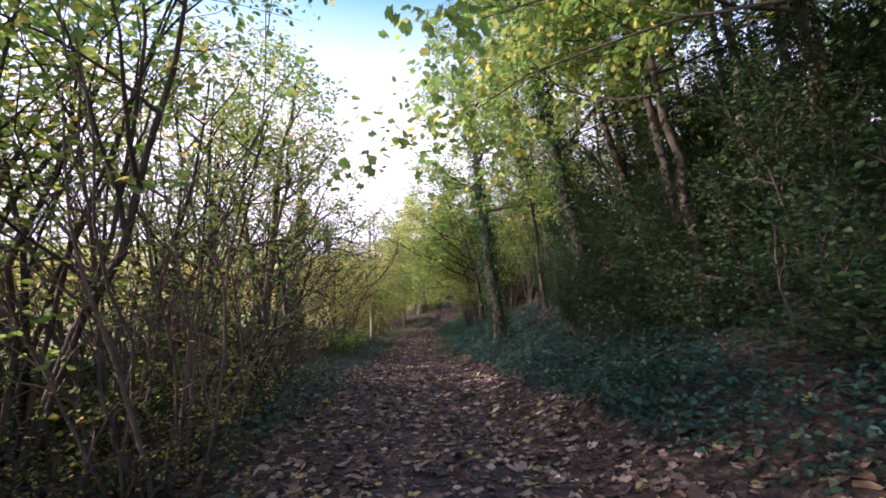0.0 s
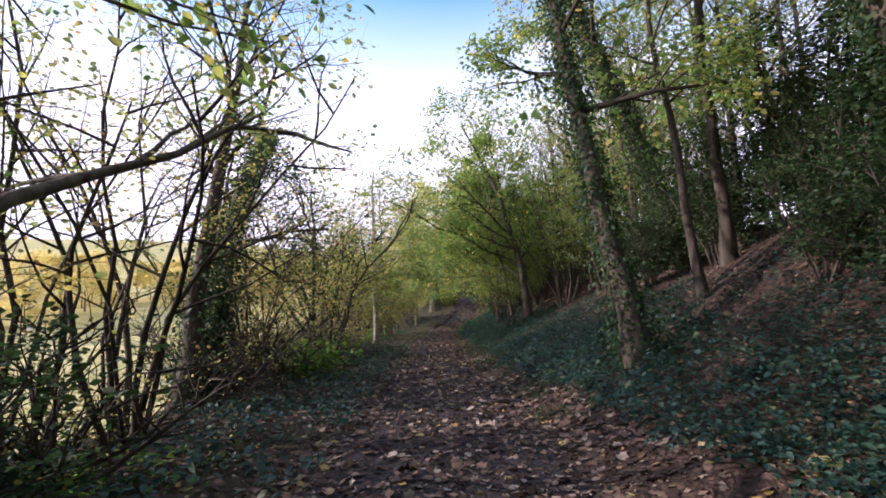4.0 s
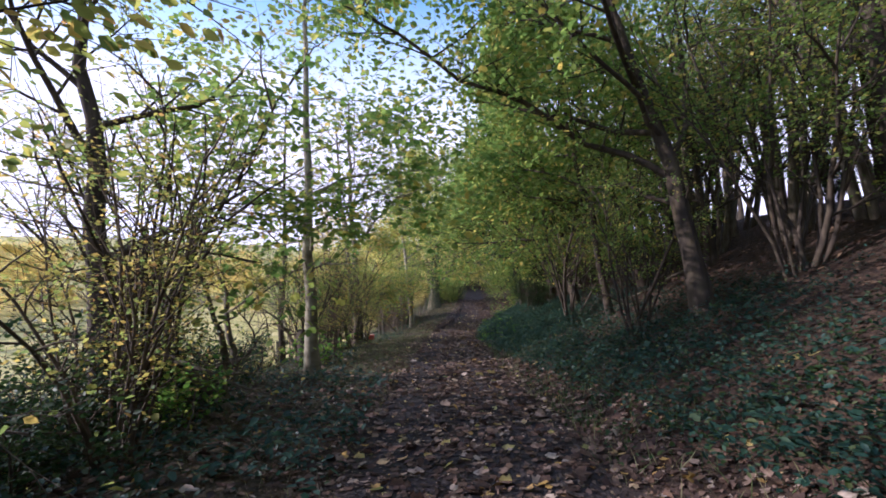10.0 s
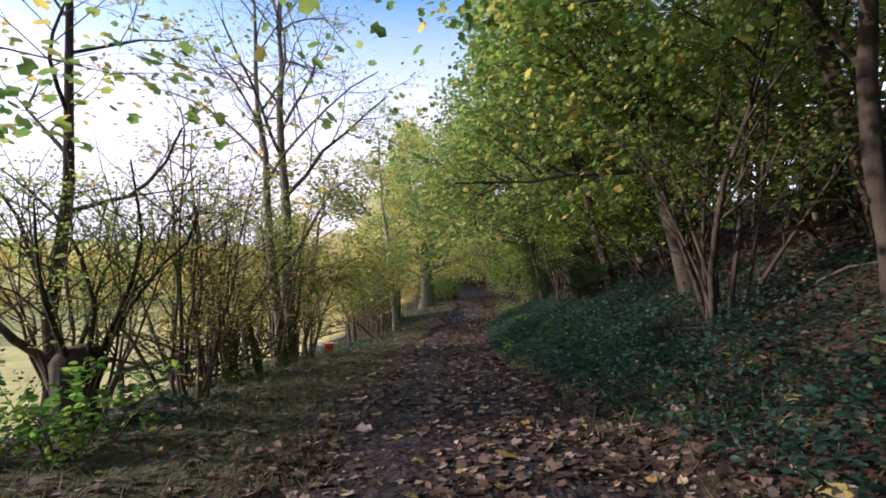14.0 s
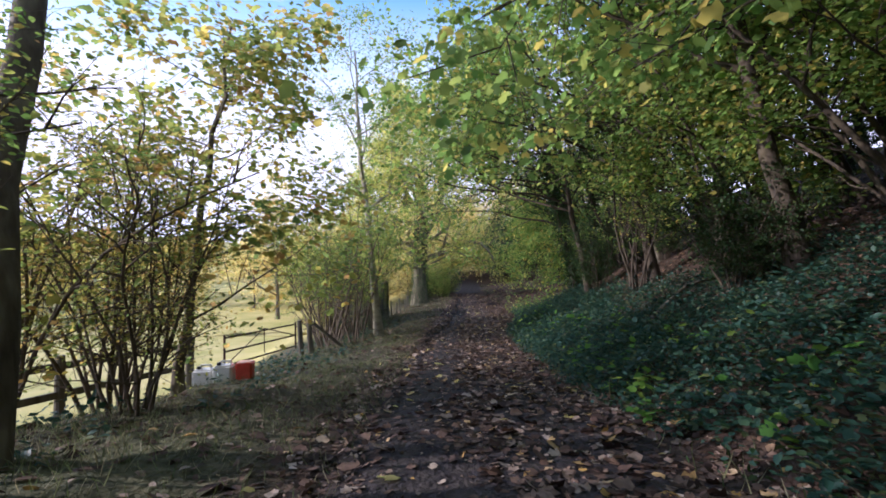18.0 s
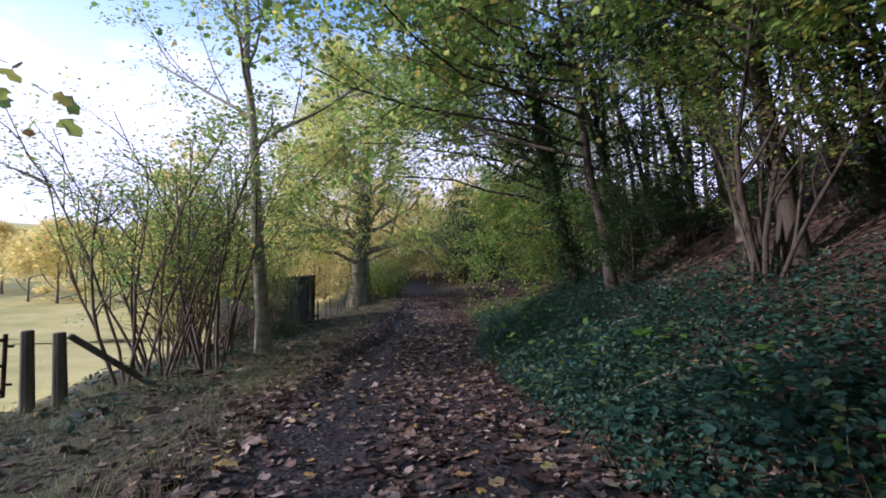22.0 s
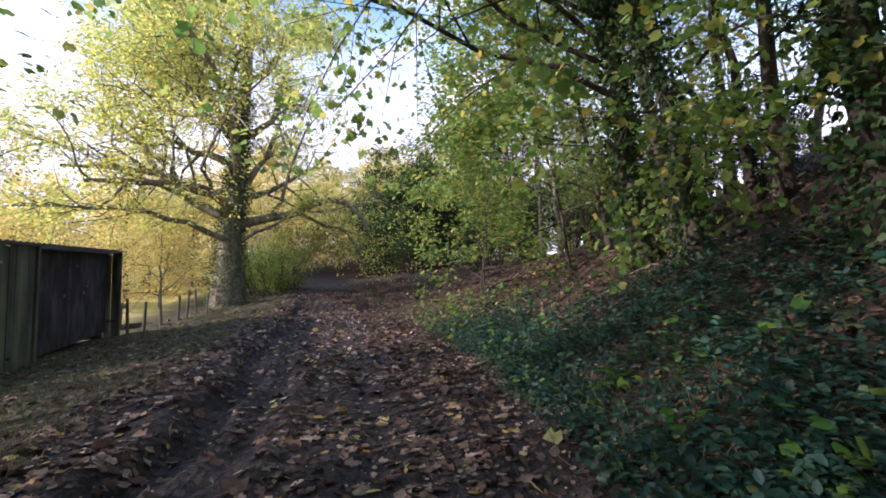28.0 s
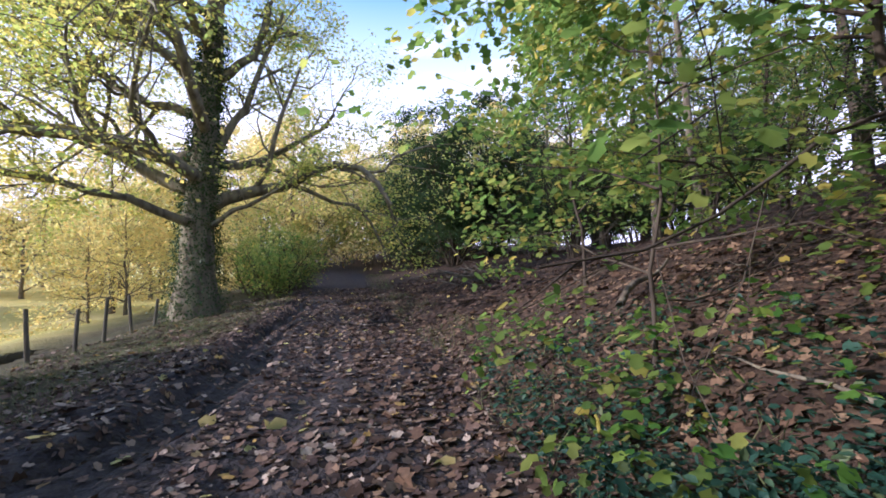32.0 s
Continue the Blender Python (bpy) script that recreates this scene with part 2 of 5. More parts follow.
def ground(x, y):
    x, y = np.asarray(x, float), np.asarray(y, float)
    u = x - mid(y)
    r = np.maximum(u - half_right(y), 0)
    steep = np.clip((20 - y) / 4, 0, 1) * 0.3 * np.maximum(np.minimum(r, 11) - 3.5, 0)
    k = np.interp(y, (-10, 9, 15, 22, 34, 45, 55, 62, 75, 90), (0.36, 0.36, 0.46, 0.46, 0.42, 0.5, 0.58, 0.42, 0.22, 0.15))
    rise = k * np.where(r < 11, r - 0.35 * (1 - np.exp(-r / 0.35)), 10.65 + 0.35 * (r - 11) * np.exp(-np.maximum(r - 11, 0) / 25))
    l = np.maximum(-u - half_left(y), 0)
    edge = np.interp(y, (0, 40, 50, 58, 75, 90), (5.2, 5.2, 5.5, 8.5, 9.0, 8.0))
    fall = np.interp(y, (38, 43, 50, 58), (0.06, -0.03, -0.035, -0.10)) * np.minimum(l, np.interp(y, (38, 43, 58), (2, 4, 5))) - 1.5 / (1 + np.exp(-np.clip((l - edge) * 1.3, -30, 30))) + 0.016 * np.maximum(l - 12, 0)
    near = np.exp(-np.maximum(np.abs(u) - 12, 0) / 8)
    return np.interp(y, PATH_Y, PATH_Z) + rise + steep + fall + near * lumps(x, y) * np.clip(0.5 + np.abs(u) / 3, 0.5, 1.6) + ruts(u, y)


def far_hills(u, y):
    return np.clip((-u - 60) / 200, 0, 1) ** 1.3 * 22 + np.clip((y - 220) / 300, 0, 1) * 14


def far_ground(x, y):
    return float(ground(x, y) + far_hills(x - mid(y), y))


def gz(x, y):
    return float(ground(x, y))


# ==== meshes ====
def mesh_of(name, verts, faces, sizes, material):
    """A mesh from an array of vertices, the flat list of corner indices, and the corner counts of the faces."""
    me = bpy.data.meshes.new(name)
    verts = np.asarray(verts, np.float32)
    faces = np.asarray(faces, np.int32).ravel()
    sizes = np.asarray(sizes, np.int32)
    me.vertices.add(len(verts))
    me.vertices.foreach_set("co", verts.ravel())
    me.loops.add(len(faces))
    me.loops.foreach_set("vertex_index", faces)
    me.polygons.add(len(sizes))
    me.polygons.foreach_set("loop_start", np.concatenate(([0], np.cumsum(sizes)[:-1])).astype(np.int32))
    me.polygons.foreach_set("loop_total", sizes)
    me.update(calc_edges=True)
    me.materials.append(material)
    return me


def put(name, me, parent=None, label="", smooth=False):
    ob = new(name, me)
    if parent is not None:
        ob.parent = parent
    if label:
        tagged(ob, label)
    if smooth:
        me.polygons.foreach_set("use_smooth", np.ones(len(me.polygons), bool))
    return ob


def part(name, bm, material, parent=None, label="", bevel=0.0):
    """One bmesh as one mesh object under a thing or a part."""
    if bevel:
        bmesh.ops.bevel(bm, geom=list(bm.edges), offset=bevel, segments=1, affect="EDGES", clamp_overlap=True)
    me = bpy.data.meshes.new(name)
    bm.to_mesh(me)
    bm.free()
    me.materials.append(material)
    return put(name, me, parent, label)


def box(bm, size, m=None):
    got = bmesh.ops.create_cube(bm, size=1.0)
    bmesh.ops.transform(bm, matrix=(m or Matrix()) @ Matrix.Diagonal((*size, 1)), verts=got["verts"])
    return got["verts"]


def empty(name, at, label, category, group="", kind=""):
    ob = new(name)
    ob.location = at
    ob.empty_display_size = 0.3
    return tagged(ob, label, category, group, kind)


LEAF_SHAPES = {
    # outline points (along, across, up) and faces, a leaf one unit long with its stalk at the origin
    "ovate": (((0, 0, 0), (0.35, 0.30, 0.07), (0.75, 0.22, 0.03), (1, 0, -0.10), (0.75, -0.22, 0.03), (0.35, -0.30, 0.07)), ((0, 3, 2, 1), (0, 5, 4, 3))),
    "lobed": (((0, 0, 0), (0.2, 0.48, -0.02), (0.42, 0.26, 0.05), (0.72, 0.38, -0.03), (1, 0, -0.08), (0.72, -0.38, -0.03), (0.42, -0.26, 0.05), (0.2, -0.48, -0.02)),
              ((0, 2, 1), (0, 4, 3, 2), (0, 6, 5, 4), (0, 7, 6))),
    "curled": (((0, 0, 0.02), (0.22, 0.46, 0.16), (0.45, 0.26, 0.03), (0.74, 0.36, 0.12), (1, 0.03, 0.14), (0.66, -0.40, 0.06), (0.4, -0.26, 0.01), (0.15, -0.48, 0.08)),
               ((0, 2, 1), (0, 4, 3, 2), (0, 6, 5, 4), (0, 7, 6))),
    "simple": (((0, 0, 0), (0.5, 0.3, 0.08), (1, 0, -0.06), (0.5, -0.3, 0.08)), ((0, 3, 2, 1),)),
    "blade": (((0, 0.02, 0), (0, -0.02, 0), (0.55, -0.016, 0.06), (1, 0, -0.05), (0.55, 0.016, 0.06)), ((0, 1, 2, 4), (4, 2, 3))),
    "needle": (((0, 0.01, 0), (0, -0.01, 0), (0.5, -0.008, 0.03), (1, 0, 0)), ((0, 1, 2), (0, 2, 3))),
}


def leaves_mesh(name, at, along, up, size, shape, material):
    """Leaves at the places at, pointing along, with their upper sides towards up; all rows of arrays."""
    v, fs = LEAF_SHAPES[shape]
    v = np.array(v)
    along = along / np.maximum(np.linalg.norm(along, axis=1, keepdims=True), 1e-6)
    side = np.cross(up, along)
    side /= np.maximum(np.linalg.norm(side, axis=1, keepdims=True), 1e-6)
    up = np.cross(along, side)
    size = np.asarray(size)[:, None, None]
    co = at[:, None, :] + size * (v[None, :, 0:1] * along[:, None] + v[None, :, 1:2] * side[:, None] + v[None, :, 2:3] * up[:, None])
    n, k = len(at), len(v)
    flat = np.concatenate([np.array(f) for f in fs])
    idx = (np.arange(n)[:, None] * k + flat[None]).ravel()
    sizes = np.tile([len(f) for f in fs], n)
    return mesh_of(name, co.reshape(-1, 3), idx, sizes, material)


def tubes_mesh(name, lines, material, sides=5):
    """Tapered tubes along lines, each (points, radii)."""
    vs, idx, start = [], [], 0
    for pts, rad in lines:
        p = np.asarray(pts, float)
        r = np.asarray(rad, float)
        k = sides if r[0] > 0.012 else 3
        d = np.gradient(p, axis=0)
        d /= np.maximum(np.linalg.norm(d, axis=1, keepdims=True), 1e-9)
        ref = np.array((1.0, 0, 0)) if abs(d[0, 0]) < 0.8 else np.array((0, 1.0, 0))
        a = np.cross(d, ref)
        a /= np.maximum(np.linalg.norm(a, axis=1, keepdims=True), 1e-9)
        b = np.cross(d, a)
        ang = np.arange(k) * 2 * math.pi / k
        ring = p[:, None] + r[:, None, None] * (np.cos(ang)[None, :, None] * a[:, None] + np.sin(ang)[None, :, None] * b[:, None])
        n = len(p)
        vs.append(ring.reshape(-1, 3))
        i, j = np.meshgrid(np.arange(n - 1), np.arange(k), indexing="ij")
        j2 = (j + 1) % k
        idx.append((start + np.stack((i * k + j, i * k + j2, (i + 1) * k + j2, (i + 1) * k + j), -1)).reshape(-1))
        start += n * k
    idx = np.concatenate(idx)
    return mesh_of(name, np.concatenate(vs), idx, np.full(len(idx) // 4, 4), material)


# ==== the ground ====
def spread(fine, step, far, growth):
    """Coordinates with an even step up to fine, then growing steps up to far."""
    out = list(np.arange(0, fine + 1e-6, step))
    s = step
    while out[-1] < far:
        s *= growth
        out.append(out[-1] + s)
    return np.array(out)


right = spread(3.2, 0.075, 900, 1.15)
left = spread(3.2, 0.075, 900, 1.15)
us = np.concatenate((-left[:0:-1], right))
ys = np.concatenate((-spread(4, 0.4, 400, 1.25)[:0:-1], np.arange(0, 72, 0.13), 70 + spread(10, 0.3, 900, 1.12)))
gu, gy = np.meshgrid(us, ys, indexing="xy")
gx = gu + mid(gy)
gh = ground(gx, gy)
gh = gh + far_hills(gu, gy)
ny, nx = gx.shape
i, j = np.meshgrid(np.arange(ny - 1), np.arange(nx - 1), indexing="ij")
quads = np.stack((i * nx + j, i * nx + j + 1, (i + 1) * nx + j + 1, (i + 1) * nx + j), -1).reshape(-1)


def earth_material():
    """Mud and trodden litter on the path, grass on the verge, leaf mould on the bank, pale pasture in the field: shares come with the mesh."""
    m = bpy.data.materials.new("woodland_earth")
    m.use_nodes = True
    n, l = m.node_tree.nodes, m.node_tree.links
    b = n["Principled BSDF"]
    co = n.new("ShaderNodeTexCoord")

    def noise_ramp(scale, cols, detail=8.0):
        no = n.new("ShaderNodeTexNoise")
        no.inputs["Scale"].default_value, no.inputs["Detail"].default_value = scale, detail
        l.new(co.outputs["Object"], no.inputs["Vector"])
        ra = n.new("ShaderNodeValToRGB")
        els = ra.color_ramp.elements
        while len(els) < len(cols):
            els.new(0.5)
        for q, (e, c) in enumerate(zip(els, cols)):
            e.position, e.color = 0.32 + 0.36 * q / (len(cols) - 1), (*c, 1)
        l.new(no.outputs["Fac"], ra.inputs["Fac"])
        return ra.outputs["Color"], no.outputs["Fac"]

    mud, f1 = noise_ramp(7.0, [(0.02, 0.016, 0.018), (0.038, 0.03, 0.029), (0.062, 0.05, 0.044)])
    mould, f2 = noise_ramp(11.0, [(0.022, 0.015, 0.011), (0.055, 0.034, 0.022), (0.10, 0.064, 0.04)])
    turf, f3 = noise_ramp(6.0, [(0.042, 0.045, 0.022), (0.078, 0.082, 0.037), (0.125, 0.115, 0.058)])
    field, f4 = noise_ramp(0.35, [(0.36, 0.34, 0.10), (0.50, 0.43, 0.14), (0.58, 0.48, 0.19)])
    damp = n.new("ShaderNodeAttribute")
    damp.attribute_name = "wet"
    soak = n.new("ShaderNodeMixRGB")
    soak.inputs["Color2"].default_value = (0.016, 0.013, 0.014, 1)
    half = n.new("ShaderNodeMath")
    half.operation = "MULTIPLY"
    half.inputs[1].default_value = 0.7
    l.new(damp.outputs["Fac"], half.inputs[0])
    l.new(half.outputs["Value"], soak.inputs["Fac"])
    l.new(mud, soak.inputs["Color1"])
    mud = soak.outputs["Color"]
    colour = mould
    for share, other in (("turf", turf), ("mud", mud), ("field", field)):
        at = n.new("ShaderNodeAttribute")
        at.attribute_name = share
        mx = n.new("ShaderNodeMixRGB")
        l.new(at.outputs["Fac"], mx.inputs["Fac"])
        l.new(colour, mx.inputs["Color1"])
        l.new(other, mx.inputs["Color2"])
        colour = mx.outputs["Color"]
    l.new(colour, b.inputs["Base Color"])
    b.inputs["Specular IOR Level"].default_value = 0.25
    at = n.new("ShaderNodeAttribute")
    at.attribute_name = "mud"
    mr = n.new("ShaderNodeMapRange")
    mr.inputs["To Min"].default_value, mr.inputs["To Max"].default_value = 0.95, 0.85
    l.new(at.outputs["Fac"], mr.inputs["Value"])
    wet = n.new("ShaderNodeAttribute")
    wet.attribute_name = "wet"
    dry = n.new("ShaderNodeMapRange")
    dry.inputs["To Min"].default_value, dry.inputs["To Max"].default_value = 1.0, 0.8
    l.new(wet.outputs["Fac"], dry.inputs["Value"])
    both = n.new("ShaderNodeMath")
    both.operation = "MULTIPLY"
    l.new(mr.outputs["Result"], both.inputs[0])
    l.new(dry.outputs["Result"], both.inputs[1])
    l.new(both.outputs["Value"], b.inputs["Roughness"])
    nb = n.new("ShaderNodeTexNoise")
    nb.inputs["Scale"].default_value, nb.inputs["Detail"].default_value = 16.0, 8.0
    l.new(co.outputs["Object"], nb.inputs["Vector"])
    bp = n.new("ShaderNodeBump")
    bp.inputs["Strength"].default_value, bp.inputs["Distance"].default_value = 1.0, 0.07
    l.new(nb.outputs["Fac"], bp.inputs["Height"])
    l.new(bp.outputs["Normal"], b.inputs["Normal"])
    return m


ground_me = mesh_of("ground", np.stack((gx, gy, gh), -1).reshape(-1, 3), quads, np.full(len(quads) // 4, 4), earth_material())
on_path = np.clip(1.3 - np.maximum(gu - half_right(gy), -gu - half_left(gy)) / 0.5 - 0.8, 0, 1)
wobble = 0.5 + 0.5 * np.sin(gx * 1.7 + np.sin(gy * 0.9)) * np.sin(gy * 1.1 + np.sin(gx * 1.3))
turf_share = np.clip((-gu - half_left(gy) - 0.1) / 0.7, 0, 1) * np.clip(0.55 + 0.4 * wobble, 0, 1) * np.interp(gy, (26, 34, 46, 54), (0.35, 1, 1, 0.8))
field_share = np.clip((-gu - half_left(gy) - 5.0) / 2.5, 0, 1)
wet_share = np.clip(ruts(gu, gy) * -14, 0, 1) + np.clip(1.2 - np.abs(gu + 0.75) / 0.45, 0, 1) * np.clip((gy - 37) / 4, 0, 1) * np.clip((53 - gy) / 4, 0, 1) * wobble
for share, values in (("wet", np.clip(wet_share, 0, 1)), ("mud", on_path), ("turf", turf_share), ("field", field_share)):
    ground_me.attributes.new(share, "FLOAT", "POINT").data.foreach_set("value", values.ravel().astype(np.float32))
tagged(put("ground", ground_me, smooth=True), "sloping woodland ground with a muddy brown path", "ground", kind="structure")


# ==== trees and shrubs ====
def wander(rng, p, d, length, steps, bend, lift=0.0):
    """A crooked line from p along d; returns its points and its last direction."""
    pts, p, d = [tuple(p)], Vector(p), Vector(d).normalized()
    step = length / steps
    for _ in range(steps):
        d = (d + Vector((rng.gauss(0, bend), rng.gauss(0, bend), rng.gauss(0, bend) + lift))).normalized()
        p = p + d * step
        pts.append(tuple(p))
    return pts, d


def taper(r0, r1, n):
    return [r0 + (r1 - r0) * q / (n - 1) for q in range(n)]


def branch_out(rng, p, d, length, radius, levels, lines, tips, bend=0.16, lift=0.03, kids=6, steps=5):
    """A branch with its twigs: adds tubes to lines and leaf places to tips."""
    pts, _ = wander(rng, p, d, length, steps, bend, lift)
    lines.append((pts, taper(radius, radius * 0.3, len(pts))))
    if levels == 0 or length < 0.5:
        for q in range(1, len(pts)):
            a, b = Vector(pts[q - 1]), Vector(pts[q])
            tips.append((a, b))
        return
    if levels == 1:
        tips.append((Vector(pts[-2]), Vector(pts[-1])))
    for q in range(kids):
        s = 0.22 + 0.76 * (q + rng.random()) / kids
        f = s * (len(pts) - 1)
        c = min(int(f), len(pts) - 2)
        a, b = Vector(pts[c]), Vector(pts[c + 1])
        at, along = a.lerp(b, f - c), (b - a).normalized()
        side = Vector((rng.gauss(0, 1), rng.gauss(0, 1), rng.gauss(0, 0.5)))
        side = (side - along * side.dot(along)).normalized()
        k = 0.45 + 0.5 * (1 - s)
        branch_out(rng, at, along * 0.75 + side * 0.85, length * k * rng.uniform(0.7, 1.1), radius * (1 - 0.65 * s) * 0.5, levels - 1, lines, tips, bend * 1.15, lift, max(kids - 1, 3), max(steps - 2, 2))


def leaves_on(rng, tips, count, size, spread_out, shape, material, name, droop=0.25, flat=0.6, origin=(0, 0, 0)):
    """count leaves round the twigs."""
    g = np.random.default_rng(rng.randrange(1 << 30))
    a = np.array([t[0] for t in tips])
    b = np.array([t[1] for t in tips])
    pick = g.integers(0, len(tips), count)
    s = g.random((count, 1)) * 1.15
    run = b[pick] - a[pick]
    across = np.stack((-run[:, 1], run[:, 0], np.zeros(count)), -1)
    across /= np.maximum(np.linalg.norm(across, axis=1, keepdims=True), 1e-6)
    hand = np.where(g.random((count, 1)) < 0.5, -1.0, 1.0)
    reach = np.abs(g.normal(0, spread_out * 0.75, (count, 1))) + size * 0.1
    level = g.normal(0, spread_out * 0.3, (count, 1))
    at = a[pick] + run * s + across * hand * reach + g.normal(0, spread_out * 0.18, (count, 3)) + (0, 0, 1) * level
    along = across * hand * 0.9 + run / np.maximum(np.linalg.norm(run, axis=1, keepdims=True), 1e-6) * 0.6 + g.normal(0, 0.45, (count, 3)) * (1, 1, 0.5) + (0, 0, -droop)
    up = g.normal(0, 1.15 - flat, (count, 3)) + (0, 0, flat)
    wx, wy, wz = at[:, 0] + origin[0], at[:, 1] + origin[1], at[:, 2] + origin[2]
    free = (np.abs(wx - mid(wy)) > 1.9) | (wz - np.interp(wy, PATH_Y, PATH_Z) > 2.5)
    at, along, up, count = at[free], along[free], up[free], int(free.sum())
    return leaves_mesh(name, at, along, up, size * g.uniform(0.55, 1.25, count), shape, material)


def in_the_way(p, o):
    y = p[1] + o[1]
    return abs(p[0] + o[0] - float(mid(y))) < 1.8 and p[2] + o[2] - float(np.interp(y, PATH_Y, PATH_Z)) < 2.7


def keep_clear(lines, o):
    """Cuts branches off where they would hang into the walk."""
    out = []
    for pts, rad in lines:
        k = next((q for q, p in enumerate(pts) if in_the_way(p, o)), len(pts))
        if k == len(pts):
            out.append((pts, rad))
        elif k >= 2:
            out.append((pts[:k], [r * (1 - q / (k - 1)) + 0.004 for q, r in enumerate(rad[:k])]))
    return out


def tree(seed, at, height, radius, lean=(0, 0), bow=(0, 0), bare=0.35, limbs=9, reach=3.0, leaves=2500, leaf=0.10, shape="ovate", foliage=None, bark=None,
         ivy=0, ivy_to=0.6, side=(0, 0), kids=6, levels=2, label="", name="tree", rise=0.5, spread_out=0.14, category="tree", group="", sink=0.15, flare=1.35, flat=0.6, thick=0.5, arms=()):
    """A tree with a tapered trunk, limbs and a crown of single leaves. lean: how far its top is off its foot; bow: how far its middle is off that line;
    side: the way the limbs tend; ivy: leaves climbing its trunk; arms: great limbs, each its radius and three or more places from the foot."""
    rng = random.Random(seed)
    thing = empty(name, (at[0], at[1], gz(*at)), label, category, group)
    n = 10
    pts, rad = [], []
    for q in range(n + 1):
        s = q / n
        w = math.sin(math.pi * s)
        pts.append((lean[0] * s + bow[0] * w + rng.gauss(0, 0.03) * (q > 0) * (1 + s), lean[1] * s + bow[1] * w + rng.gauss(0, 0.03) * (q > 0) * (1 + s), -sink + (height + sink) * s))
        rad.append(radius * (1 - 0.8 * s ** 0.9) * (flare if q == 0 else 1.0))
    trunk = [(pts, rad)]
    put("trunk", tubes_mesh("trunk", trunk, bark or BARK_GREY, 12), thing, smooth=True)
    tips, twigs = [], []
    for q in range(limbs):
        s = bare + (0.97 - bare) * (q + 0.5 * rng.random()) / limbs
        f = s * n
        c = min(int(f), n - 1)
        a = Vector(pts[c]).lerp(Vector(pts[c + 1]), f - c)
        turn = q * 2.4 + rng.uniform(-0.5, 0.5)
        d = Vector((math.cos(turn) + side[0] * 1.2, math.sin(turn) + side[1] * 1.2, rise + 0.9 * (s - bare) + rng.uniform(-0.15, 0.2)))
        length = reach * (1.15 - 0.65 * (s - bare) / (1 - bare)) * rng.uniform(0.75, 1.15)
        lines = []
        branch_out(rng, a, d, length, max(radius * (1 - 0.8 * s) * thick, 0.016), levels, lines, tips, kids=kids, bend=0.25 if levels > 2 else 0.16, steps=8 if levels > 2 else 5)
        kept = keep_clear(lines[:1], thing.location)
        if not kept:
            continue
        put("limb", tubes_mesh("limb", kept, bark or BARK_GREY, 7), thing, smooth=True)
        twigs += lines[1:]
    for r0, *places in arms:
        knots = [Vector(q) for q in places]
        line = []
        for k in range(len(knots) - 1):
            for w in range(4):
                line.append(tuple(knots[k].lerp(knots[k + 1], w / 4) + Vector((rng.gauss(0, 0.04), rng.gauss(0, 0.04), rng.gauss(0, 0.04) + 0.12 * math.sin(math.pi * w / 4))) * (w > 0 or k > 0)))
        line.append(tuple(knots[-1]))
        put("limb", tubes_mesh("limb", [(line, taper(r0, r0 * 0.25, len(line)))], bark or BARK_GREY, 8), thing, smooth=True)
        for k in range(3, len(line) - 1):
            way = Vector(line[k + 1]) - Vector(line[k])
            for _ in range(2):
                lines = []
                branch_out(rng, line[k], way.normalized() * 0.6 + Vector((rng.gauss(0, 0.6), rng.gauss(0, 0.6), rng.gauss(0.1, 0.4))), rng.uniform(0.8, 1.9), r0 * 0.25, 1, lines, tips, kids=5, steps=4)
                twigs += lines
    twigs = keep_clear(twigs, thing.location)
    tips = [q for q in tips if not in_the_way(q[0], thing.location)]
    if twigs:
        tagged(put("twigwork", tubes_mesh("twigwork", twigs, bark or BARK_GREY, 5), thing, smooth=True), kind="stuff")
    if leaves and tips:
        put("crown", leaves_on(rng, tips, leaves, leaf, spread_out, shape, foliage or LEAF_GREEN, "crown", flat=flat, origin=thing.location), thing)
    if ivy:
        g = np.random.default_rng(seed)
        p = np.array(pts)
        f = g.random(ivy) ** 0.9 * ivy_to * n
        c = np.minimum(f.astype(int), n - 1)
        base = p[c] + (p[c + 1] - p[c]) * (f - c)[:, None]
        r = np.interp(f, np.arange(n + 1), rad)
        ang = g.random(ivy) * 2 * math.pi
        out = np.stack((np.cos(ang), np.sin(ang), np.zeros(ivy)), -1)
        thick = np.abs(g.normal(0, 0.11, ivy)) * (1 + 1.2 * np.sin(f * 1.7 + ang * 2) ** 2)
        place = base + out * (r + thick)[:, None]
        put("ivy", leaves_mesh("ivy", place, out * 0.4 + g.normal(0, 0.5, (ivy, 3)) + (0, 0, -0.5), out + g.normal(0, 0.4, (ivy, 3)), g.uniform(0.06, 0.12, ivy), "simple", LEAF_IVY), thing, "dark glossy climbing ivy")
    return thing


